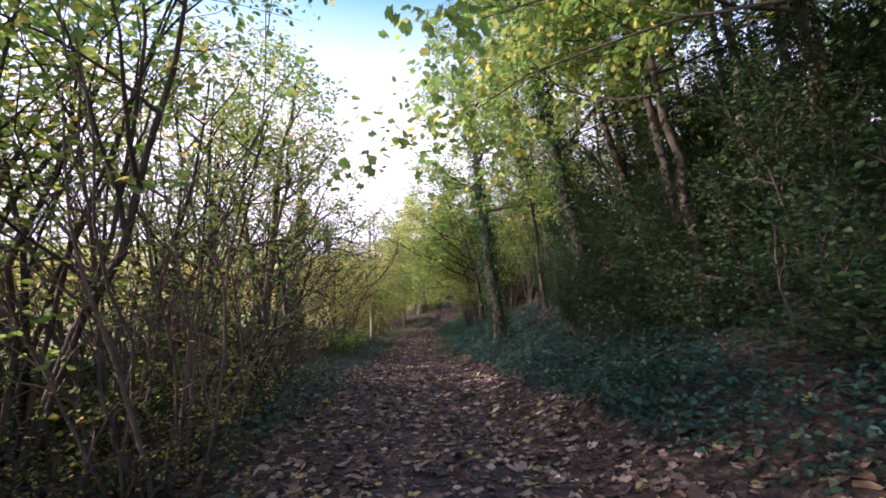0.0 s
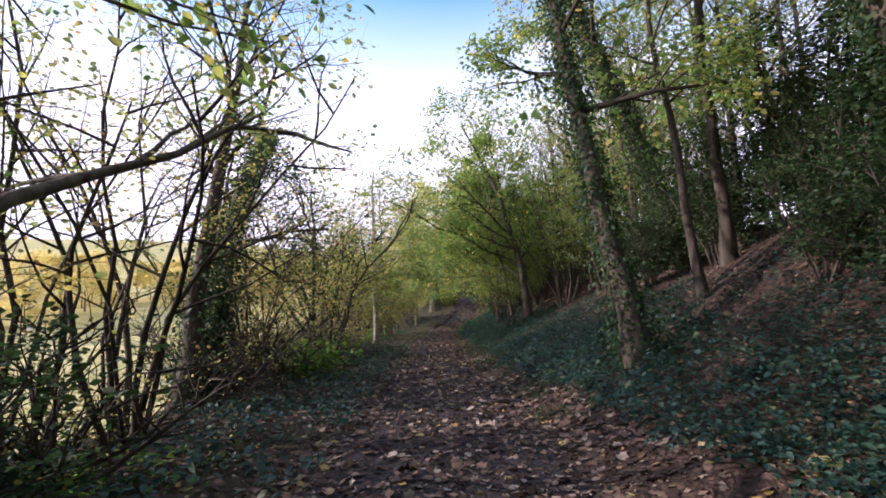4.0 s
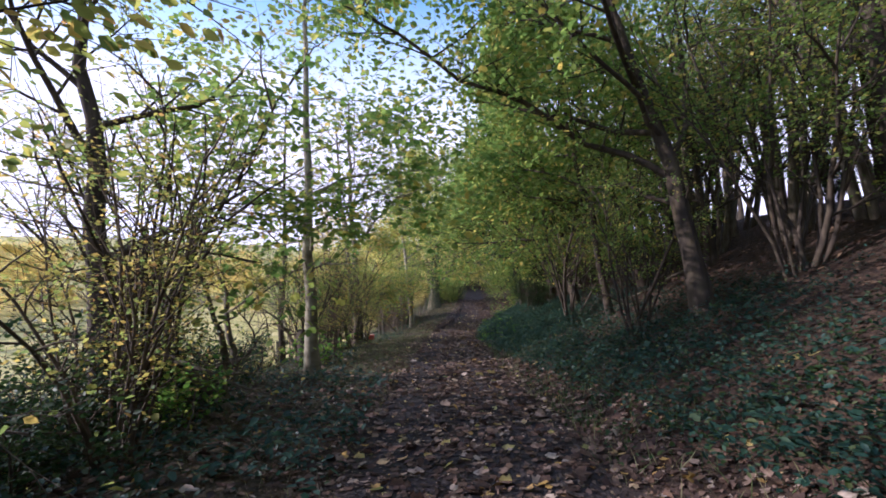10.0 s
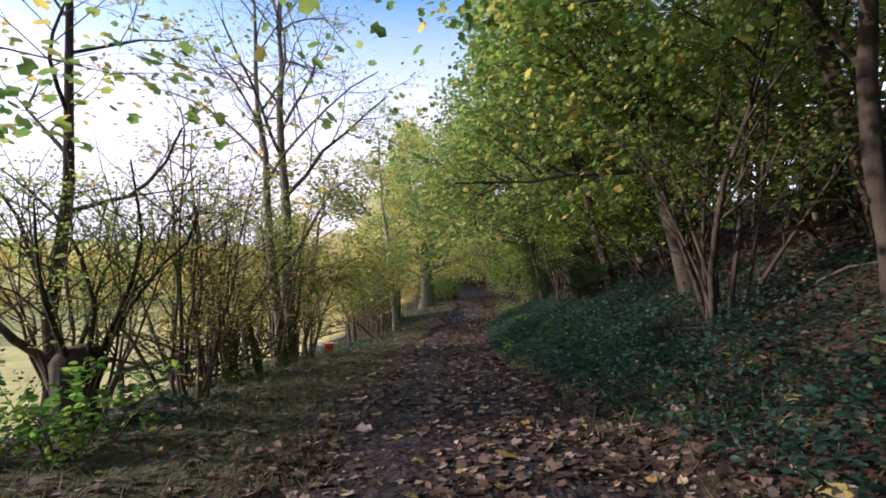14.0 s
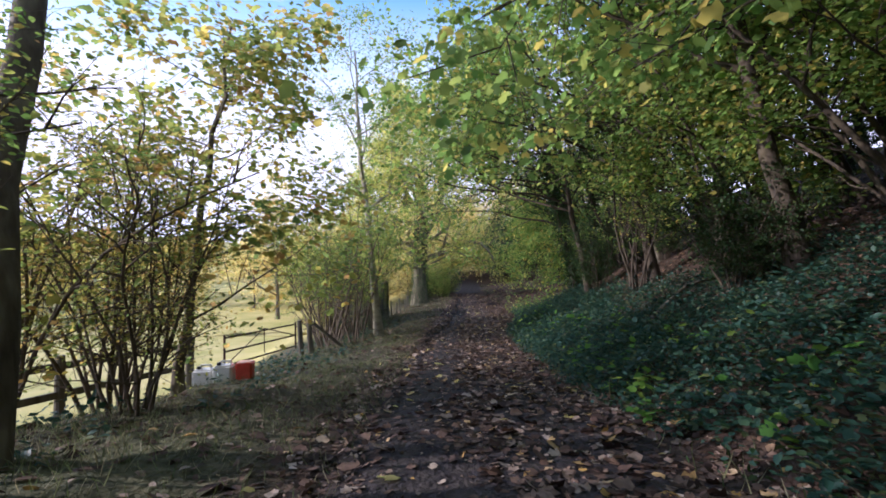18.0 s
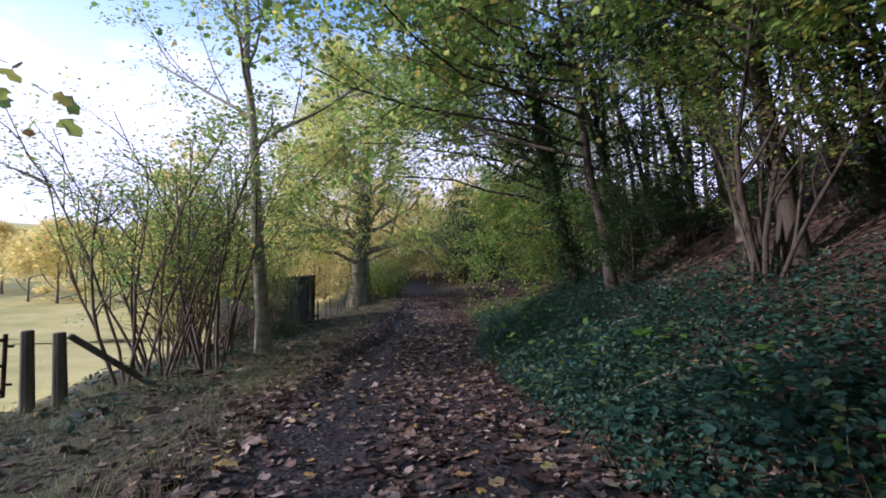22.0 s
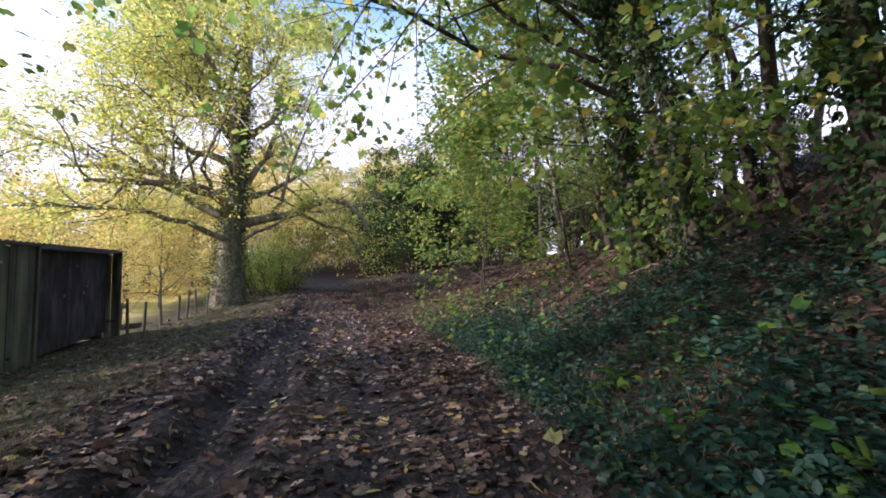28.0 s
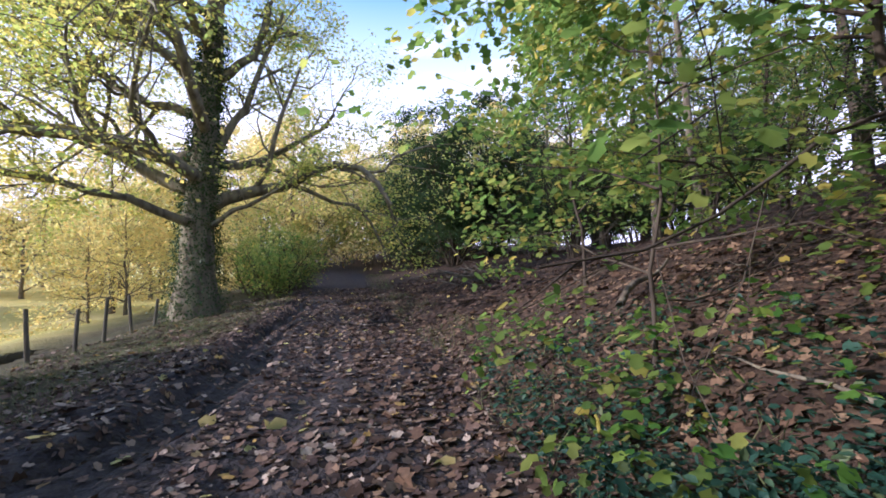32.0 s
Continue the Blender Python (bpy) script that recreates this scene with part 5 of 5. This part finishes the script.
litter("leaf_litter", 81, 44000, -3, 40, path_span, 0.086, "curled", "brown fallen sycamore leaves strewn over the muddy path", lambda x, y, s: np.clip(0.35 + 0.7 * patchy(x, y, 2.2), 0, 1) * worn(x, y))
litter("leaf_litter", 82, 52000, 40, 82, path_span, 0.078, "curled", "brown and tan fallen leaves strewn over the rutted mud", lambda x, y, s: np.clip(0.35 + 0.7 * patchy(x, y, 2.2), 0, 1) * worn(x, y) * np.where(ruts(x - mid(y), y) < -0.06, 0.35, 1))
litter("leaf_litter", 87, 60000, 0, 62, lambda y: (-half_left(y) - 0.7, half_right(y) + 0.9), 0.036, "simple", "small broken leaf pieces and twigs trodden into the mud", lambda x, y, s: np.clip(0.3 + 0.8 * patchy(x, y, 3.1), 0, 1) * (0.5 + 0.5 * worn(x, y)))
litter("leaf_litter", 83, 24000, -3, 80, lambda y: (half_right(y) + 0.1, half_right(y) + 8.0), 0.10, "ovate", "brown leaf mould lying thick on the bank", material=LEAF_MOULD)
litter("leaf_litter", 84, 34000, 0, 80, lambda y: (-half_left(y) - 4.0, -half_left(y)), 0.1, "ovate", "fallen brown leaves on the verge", lambda x, y, s: np.clip(0.35 + s, 0, 1) * np.interp(y, (30, 36, 52, 58), (1, 0.35, 0.5, 1)))
litter("leaf_litter", 85, 16000, 56, 82, lambda y: (half_right(y) - 1.5, half_right(y) + 6.0), 0.1, "curled", "russet fallen leaves on the open slope", material=LEAF_MOULD)
litter("leaf_litter", 86, 700, -3, 80, lambda y: (-half_left(y) - 0.6, half_right(y) + 2.5), 0.13, "lobed", "fresh yellow fallen leaves", material=LEAF_YELLOW)
herbs("undergrowth", 65, 90, 58.2, 66, lambda y: (half_right(y) + 0.2, half_right(y) + 2.6), 0.5, 0.11, LEAF_FRESH, "seedling sycamores with fresh green leaves", lambda x, y, s: 1.0 - 0.5 * s, "lobed")
herbs("undergrowth", 66, 110, 36, 58, lambda y: (half_right(y) + 0.1, half_right(y) + 1.6), 0.42, 0.11, LEAF_FRESH, "young sycamore shoots among the ivy", lambda x, y, s: 1.0 - 0.3 * s, "lobed")

# ==== things beside the path ====
WOOD_GREY = shade("weathered_wood", [(0.06, 0.05, 0.035), (0.12, 0.105, 0.075), (0.17, 0.16, 0.11)], rough=0.9, scale=6.0, bump=0.5, bump_scale=25.0, stretch=(1, 1, 0.15))
WOOD_MOSSY = shade("mossy_board", [(0.05, 0.047, 0.032), (0.12, 0.115, 0.075), (0.19, 0.20, 0.10)], rough=0.95, scale=3.0, bump=0.6, bump_scale=25.0, stretch=(1, 1, 0.2), detail=9.0)
BOARD_PALE = shade("grey_board", [(0.10, 0.095, 0.075), (0.20, 0.19, 0.15), (0.28, 0.28, 0.20)], rough=0.95, scale=3.0, bump=0.6, bump_scale=25.0, stretch=(1, 1, 0.2), detail=9.0)
# near-black colour that paints the shade inside the shed's doorway
DOORWAY_DARK = shade("doorway_dark", [(0.02, 0.017, 0.016), (0.04, 0.034, 0.03), (0.09, 0.08, 0.072)], rough=0.8, scale=5.0, bump=0.4, stretch=(1, 1, 0.3))
IRON_RUST = shade("rusty_iron", [(0.035, 0.025, 0.02), (0.08, 0.05, 0.035), (0.12, 0.07, 0.045)], rough=0.8, scale=14.0, bump=0.3, metal=0.3)
SHEET = shade("old_sheet_roof", [(0.10, 0.10, 0.10), (0.17, 0.17, 0.165), (0.22, 0.21, 0.19)], rough=0.7, scale=4.0, bump=0.2)
PLASTIC_WHITE = shade("dull_white_plastic", [(0.62, 0.62, 0.6), (0.74, 0.74, 0.72), (0.8, 0.8, 0.78)], rough=0.55, scale=5.0, bump=0.05)
PLASTIC_RED = shade("faded_red_plastic", [(0.5, 0.06, 0.035), (0.62, 0.085, 0.05), (0.7, 0.12, 0.07)], rough=0.5, scale=4.0, bump=0.05)
PLASTIC_DARK = shade("dark_cap", [(0.02, 0.02, 0.025), (0.04, 0.04, 0.045)], rough=0.5)
CUT_WOOD = shade("cut_wood", [(0.16, 0.12, 0.07), (0.26, 0.2, 0.12)], rough=0.9, scale=12.0)
MOSS = shade("mossy_bark", [(0.05, 0.05, 0.025), (0.10, 0.11, 0.03), (0.16, 0.17, 0.04)], rough=0.95, scale=7.0, bump=0.7, bump_scale=20.0)


def bar(bm, a, b, wide, deep):
    """A squared bar from a to b."""
    a, b = Vector(a), Vector(b)
    d = b - a
    q = d.to_track_quat("Z", "Y").to_matrix().to_4x4()
    return box(bm, (wide, deep, d.length), Matrix.Translation((a + b) / 2) @ q)


def rod(bm, a, b, r0, r1, sides=10):
    a, b = Vector(a), Vector(b)
    d = b - a
    q = d.to_track_quat("Z", "Y").to_matrix().to_4x4()
    got = bmesh.ops.create_cone(bm, cap_ends=True, segments=sides, radius1=r0, radius2=r1, depth=d.length)
    bmesh.ops.transform(bm, matrix=Matrix.Translation((a + b) / 2) @ q, verts=got["verts"])


def post(x, y, height, radius, tilt=(0, 0), label="weathered round fence post", material=None, group="posts of the old fence", name="fence_post"):
    thing = empty(name, (x, y, gz(x, y)), label, "post", group)
    bm = bmesh.new()
    rod(bm, (0, 0, -0.2), (tilt[0], tilt[1], height), radius * 1.1, radius * 0.9, 9)
    for v in bm.verts:
        v.co += Vector((0.01 * math.sin(v.co.z * 9 + x), 0.01 * math.sin(v.co.z * 7 + y), 0))
    part("post", bm, material or WOOD_GREY, thing)
    bm = bmesh.new()
    rod(bm, (tilt[0], tilt[1], height - 0.005), (tilt[0] * 1.01, tilt[1] * 1.01, height + 0.012), radius * 0.86, radius * 0.7, 9)
    part("post_top", bm, CUT_WOOD, thing)
    return thing


# -- the field gate --
GATE_A, GATE_B = Vector((-6.12, 47.55, 0)), Vector((-6.85, 44.85, 0))
gate = empty("field_gate", (GATE_A.x, GATE_A.y, gz(GATE_A.x, GATE_A.y)), "closed rusty tubular field gate with diagonal braces", "gate")
zg = gz(GATE_A.x, GATE_A.y)
run = (GATE_B - GATE_A).normalized()
span = (GATE_B - GATE_A).length


def on_gate(s, z):
    p = run * (span * s)
    drop = gz(GATE_A.x + p.x, GATE_A.y + p.y) - zg
    return (p.x, p.y, z + drop)


for z in (0.32, 0.62, 0.92):
    bm = bmesh.new()
    rod(bm, on_gate(0.015, z), on_gate(0.985, z), 0.021, 0.021)
    part("rail", bm, IRON_RUST, gate)
for s in (0.012, 0.988):
    bm = bmesh.new()
    rod(bm, on_gate(s, 0.25), on_gate(s, 0.99), 0.024, 0.024)
    part("stile", bm, IRON_RUST, gate)
for a, b in (((0.03, 0.62), (0.5, 0.92)), ((0.5, 0.92), (0.97, 0.33)), ((0.5, 0.33), (0.5, 0.92))):
    bm = bmesh.new()
    rod(bm, on_gate(*a), on_gate(*b), 0.012, 0.012, 8)
    part("brace", bm, IRON_RUST, gate)
for z in (0.4, 0.85):
    bm = bmesh.new()
    rod(bm, on_gate(-0.02, z), on_gate(0.012, z), 0.016, 0.016, 8)
    part("hinge", bm, IRON_RUST, gate)
post(-6.03, 47.78, 1.0, 0.075, (-0.08, 0.04), "stout weathered round wooden gatepost", group="gateposts")
post(-5.82, 48.02, 0.95, 0.08, (-0.1, 0.06), "stout leaning round wooden gatepost", group="gateposts")
post(-7.12, 44.0, 1.0, 0.075, (0.03, 0.0), "stout weathered round wooden gatepost", group="gateposts")
strut = empty("gate_strut", (-5.72, 48.1, gz(-5.72, 48.1)), "slanting timber strut propping the gatepost", "post")
bm = bmesh.new()
bar(bm, (-0.08, -0.02, 0.88), (0.62, 0.75, 0.0), 0.09, 0.08)
part("strut_beam", bm, WOOD_GREY, strut, bevel=0.008)

# -- the rail fence beyond the gate --
rail_fence = empty("rail_fence", (-7.2, 43.9, gz(-7.2, 43.9)), "low wooden rail fence with two bars", "fence")
ends = [(-7.2, 43.9), (-7.6, 41.6), (-7.9, 39.3), (-8.1, 36.8)]
zf = gz(*ends[0])
for (xa, ya), (xb, yb) in zip(ends, ends[1:]):
    for z in (0.45, 0.85):
        bm = bmesh.new()
        bar(bm, (xa + 7.2, ya - 43.9, gz(xa, ya) - zf + z), (xb + 7.2, yb - 43.9, gz(xb, yb) - zf + z), 0.05, 0.1)
        part("rail", bm, WOOD_GREY, rail_fence, bevel=0.006)
for x, y in ends[1:]:
    bm = bmesh.new()
    rod(bm, (x + 7.2, y - 43.9, gz(x, y) - zf - 0.2), (x + 7.2, y - 43.9, gz(x, y) - zf + 1.0), 0.07, 0.06)
    part("post", bm, WOOD_GREY, rail_fence)


# -- containers by the gate --
def container(x, y, turn, size, material, label):
    thing = empty("container", (x, y, gz(x, y)), label, "container", "plastic containers by the gate")
    thing.rotation_euler = (0, 0, radians(turn))
    bm = bmesh.new()
    box(bm, size, Matrix.Translation((0, 0, size[2] / 2 - 0.015)))
    bmesh.ops.bevel(bm, geom=list(bm.edges), offset=0.035, segments=3, affect="EDGES")
    part("body", bm, material, thing)
    bm = bmesh.new()
    rod(bm, (-size[0] * 0.25, -size[1] * 0.1, size[2] - 0.02), (-size[0] * 0.25, -size[1] * 0.1, size[2] + 0.035), 0.04, 0.036, 12)
    part("cap", bm, PLASTIC_DARK, thing, "dark screw cap")
    bm = bmesh.new()
    for a, b in (((-0.06, 0, size[2] - 0.02), (-0.06, 0, size[2] + 0.05)), ((-0.06, 0, size[2] + 0.05), (0.12, 0, size[2] + 0.05)), ((0.12, 0, size[2] + 0.05), (0.12, 0, size[2] - 0.02))):
        bar(bm, a, b, 0.03, 0.03)
    part("handle", bm, material, thing)
    return thing


container(-6.24, 43.6, 8, (0.34, 0.28, 0.33), PLASTIC_WHITE, "dull white plastic container standing on the verge")
container(-6.62, 43.62, 5, (0.36, 0.28, 0.32), PLASTIC_WHITE, "grey-white plastic container standing on the verge")
tub = empty("tub", (-5.88, 43.66, gz(-5.88, 43.66)), "faded red square plastic tub standing on the verge", "container")
tub.rotation_euler = (0, 0, radians(10))
bm = bmesh.new()
for v in box(bm, (0.30, 0.28, 0.33), Matrix.Translation((0, 0, 0.155))):
    if v.co.z < 0.1:
        v.co.x, v.co.y = v.co.x * 0.92, v.co.y * 0.92
bmesh.ops.bevel(bm, geom=list(bm.edges), offset=0.03, segments=3, affect="EDGES")
part("body", bm, PLASTIC_RED, tub)
bm = bmesh.new()
box(bm, (0.315, 0.295, 0.03), Matrix.Translation((0, 0, 0.30)))
bmesh.ops.bevel(bm, geom=list(bm.edges), offset=0.012, segments=2, affect="EDGES")
part("rim", bm, PLASTIC_RED, tub)
bm = bmesh.new()
box(bm, (0.25, 0.23, 0.02), Matrix.Translation((0, 0, 0.325)))
bmesh.ops.bevel(bm, geom=list(bm.edges), offset=0.008, segments=2, affect="EDGES")
part("lid", bm, shade("pale_lid", [(0.55, 0.3, 0.22), (0.66, 0.4, 0.3)], rough=0.6), tub, "paler lid on top of the tub")

# -- the shed --
SX, SY, S_LONG, S_DEEP, S_TOP, S_LOW = -5.55, 60.0, 7.45, 2.6, 2.38, 1.75
sz = gz(SX, SY + 3.5)
shed = empty("shed", (SX, SY, sz), "low mossy board shed with a dark open doorway", "shed")
rng = random.Random(3)
x0 = 0.0
y0 = 0.0
side_wall = part("path_wall", (lambda bm: (box(bm, (0.05, 2.4, 0.1), Matrix.Translation((-0.06, 1.22, 2.2))), bm)[1])(bmesh.new()), WOOD_GREY, shed)
while y0 < 2.42:
    w = rng.uniform(0.17, 0.24)
    bm = bmesh.new()
    box(bm, (0.025, w - 0.008, S_TOP + 0.25), Matrix.Translation((rng.uniform(-0.008, 0.008), y0 + w / 2, (S_TOP - 0.25) / 2)) @ pose(0, 0, 0, rng.uniform(-0.6, 0.6), 0, 0))
    part("board", bm, WOOD_MOSSY, side_wall, bevel=0.003)
    y0 += w
back_wall = part("back_wall", (lambda bm: (box(bm, (0.04, S_LONG, S_LOW + 0.2), Matrix.Translation((-S_DEEP, S_LONG / 2, (S_LOW - 0.2) / 2))), bm)[1])(bmesh.new()), WOOD_GREY, shed)
for k, yy in enumerate((0.0, S_LONG)):
    bm = bmesh.new()
    bar(bm, (-0.04, yy, 0.3), (-S_DEEP, yy, 0.3), 0.05, 0.08)
    wall = part("end_wall", bm, WOOD_GREY, shed)
    xx = -0.03
    while xx > -S_DEEP:
        w = rng.uniform(0.15, 0.2)
        h = S_TOP + (S_LOW - S_TOP) * (-xx / S_DEEP)
        bm = bmesh.new()
        box(bm, (w - 0.01, 0.022, h + 0.22), Matrix.Translation((xx - w / 2, yy - 0.035 + 0.07 * k, (h - 0.25) / 2)) @ pose(0, 0, 0, 0, rng.uniform(-0.6, 0.6), 0))
        part("board", bm, BOARD_PALE, wall, bevel=0.003)
        xx -= w
for yy in (2.68, S_LONG - 0.03):
    bm = bmesh.new()
    box(bm, (0.1, 0.1, S_TOP + 0.2), Matrix.Translation((0, yy, (S_TOP - 0.2) / 2)))
    part("door_post", bm, WOOD_MOSSY, shed, bevel=0.006)
# a dark sheet set back in the opening stands for its unlit inside
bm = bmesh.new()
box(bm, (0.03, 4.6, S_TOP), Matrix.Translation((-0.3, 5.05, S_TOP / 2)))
door = part("door", bm, DOORWAY_DARK, shed, "dark sheet standing for the shade inside the open doorway")
for k in range(5):
    bm = bmesh.new()
    box(bm, (0.02, rng.uniform(0.03, 0.12), rng.uniform(0.03, 0.1)), Matrix.Translation((-0.277, 4.6 + rng.random() * 2.2, 0.7 + 1.3 * rng.random())))
    part("paint_scrap", bm, SHEET, door)
roof = part("roof", (lambda bm: (bar(bm, (-1.25, 0.0, 2.03), (-1.25, S_LONG, 2.03), 0.08, 0.06), bm)[1])(bmesh.new()), WOOD_GREY, shed)
for k in range(9):
    bm = bmesh.new()
    n = 8
    grid = [[bm.verts.new((0.12 - (S_DEEP + 0.3) * i, -0.1 + (S_LONG + 0.2) * (k + j / n * 1.03) / 9, S_TOP + 0.05 + (S_LOW - S_TOP - 0.08) * i + 0.014 * math.cos(j * math.pi))) for j in range(n + 1)] for i in (0, 1)]
    for j in range(n):
        bm.faces.new((grid[0][j], grid[0][j + 1], grid[1][j + 1], grid[1][j]))
    bmesh.ops.solidify(bm, geom=list(bm.faces), thickness=0.006)
    part("roof_sheet", bm, SHEET, roof)

# -- posts of the old fence beyond the shed --
for x, y, h, t in ((-5.0, 67.9, 0.95, (0.05, 0)), (-4.8, 69.2, 1.15, (-0.08, 0.05)), (-4.55, 70.3, 1.0, (0.04, 0.1)), (-4.5, 71.5, 1.2, (0.1, 0)), (-4.35, 72.8, 1.05, (-0.06, 0)), (-4.15, 73.8, 0.9, (0.12, 0)), (-6.4, 70.5, 1.0, (0.02, 0)), (-5.3, 66.9 + 0.6, 1.1, (-0.05, 0.03))):
    post(x, y, h, 0.045, t)
post(-5.39, 36.75, 1.1, 0.07, (-0.32, 0.05), "leaning mossy fence post", MOSS)
post(-6.25, 38.15, 1.05, 0.06, (-0.15, 0.0), "leaning weathered fence post")
post(-5.05, 18.55, 1.0, 0.085, (-0.07, 0.02), "mossy cut-off stake in the hedge", MOSS)
post(-5.9, 23.0, 1.25, 0.13, (-0.12, 0.05), "thick dark cut trunk standing in the hedge", BARK_DARK, name="tree_stump")


def stump(seed, x, y, height, radius, label, material, shoots=6):
    """An old cut trunk with a knobbly head and new stems."""
    rng = random.Random(seed)
    thing = empty("tree_stump", (x, y, gz(x, y)), label, "stump", "cut hedge trunks")
    pts, _ = wander(rng, (0, 0, -0.15), (rng.uniform(-0.2, 0.2), rng.uniform(-0.1, 0.1), 1), height + 0.15, 6, 0.08)
    rad = [radius * k for k in (1.5, 1.1, 0.95, 0.95, 1.1, 1.3, 0.9)]
    put("trunk", tubes_mesh("trunk", [(pts, rad)], material, 11), thing, smooth=True)
    bm = bmesh.new()
    rod(bm, tuple(Vector(pts[-1]) - Vector((0, 0, 0.05))), tuple(Vector(pts[-1]) + Vector((0, 0, 0.02))), radius * 0.95, radius * 0.6, 11)
    part("cut_top", bm, CUT_WOOD, thing)
    for k in range(shoots):
        lines, tips = [], []
        a = k * 2.4
        branch_out(rng, (pts[-1][0] + math.cos(a) * radius, pts[-1][1] + math.sin(a) * radius, pts[-1][2] - 0.08), (math.cos(a) * 0.35, math.sin(a) * 0.35, 1), rng.uniform(1.6, 3.2), 0.03, 1, lines, tips, kids=5)
        put("shoot", tubes_mesh("shoot", lines, BARK_DARK, 5), thing, smooth=True)
    return thing


stump(5, -5.45, 26.0, 1.1, 0.13, "dark pollarded hedge trunk with bare shoots", BARK_DARK)
stump(6, -5.95, 26.4, 1.15, 0.14, "dark pollarded hedge trunk with long shoots", BARK_DARK)
stump(7, -5.8, 36.4, 0.95, 0.15, "mossy old stump with bare shoots", MOSS)
stump(8, -5.9, 33.0, 0.9, 0.2, "thick dark stump at the foot of the hedge", BARK_DARK)
stump(9, -3.5, 8.3, 0.8, 0.12, "dark old hazel stool with shoots", BARK_DARK, 8)


# -- fallen wood --
def stick(seed, x, y, length, radius, turn, label="fallen grey stick on the bank", rise=0.03, group="fallen sticks"):
    rng = random.Random(seed)
    c, s = math.cos(radians(turn)), math.sin(radians(turn))
    pts = []
    off = 0.0
    for k in range(8):
        d = length * (k / 7 - 0.5)
        off += rng.gauss(0, 0.03) * length / 2
        px, py = x + c * d - s * off, y + s * d + c * off
        pts.append((px, py, gz(px, py) + radius + rise * (1 + math.sin(k))))
    lines = [(pts, taper(radius, radius * 0.35, 8))]
    thing = put("fallen_branch", tubes_mesh("fallen_branch", lines, BARK_GREY, 6), smooth=True)
    return tagged(thing, label, "branch", group)


rng = random.Random(21)
for k in range(46):
    y = rng.uniform(16, 70)
    u = float(half_right(y)) + rng.uniform(0.5, 6.0)
    stick(200 + k, float(mid(y)) + u, y, rng.uniform(0.5, 2.2), rng.uniform(0.008, 0.025), rng.uniform(0, 180))
for k, (x, y, l, r, t) in enumerate(((2.9, 43.3, 3.0, 0.04, 20), (4.1, 33.6, 2.6, 0.05, 160), (1.4, 48.0, 1.8, 0.012, 140), (5.2, 57.5, 2.6, 0.02, 60), (6.2, 64.6, 2.4, 0.06, 30), (0.5, 17.8, 1.4, 0.02, 20))):
    stick(300 + k, x, y, l, r, t, "larger fallen branch lying on the bank", 0.08)
pile = empty("branch_pile", (6.4, 74.0, gz(6.4, 74.0)), "heap of cut grey branches beside the path", "branches")
for k in range(34):
    a = rng.uniform(0, math.pi)
    l = rng.uniform(1.0, 2.6)
    p = Vector((rng.gauss(0, 0.9), rng.gauss(0, 0.5), rng.uniform(0.05, 0.65)))
    pts, _ = wander(rng, p - Vector((math.cos(a), math.sin(a) * 0.5, 0)) * l / 2, (math.cos(a), math.sin(a) * 0.5, rng.gauss(0, 0.14)), l, 5, 0.1)
    put("branch", tubes_mesh("branch", [(pts, taper(rng.uniform(0.02, 0.05), 0.01, 6))], BARK_GREY, 5), pile, smooth=True)
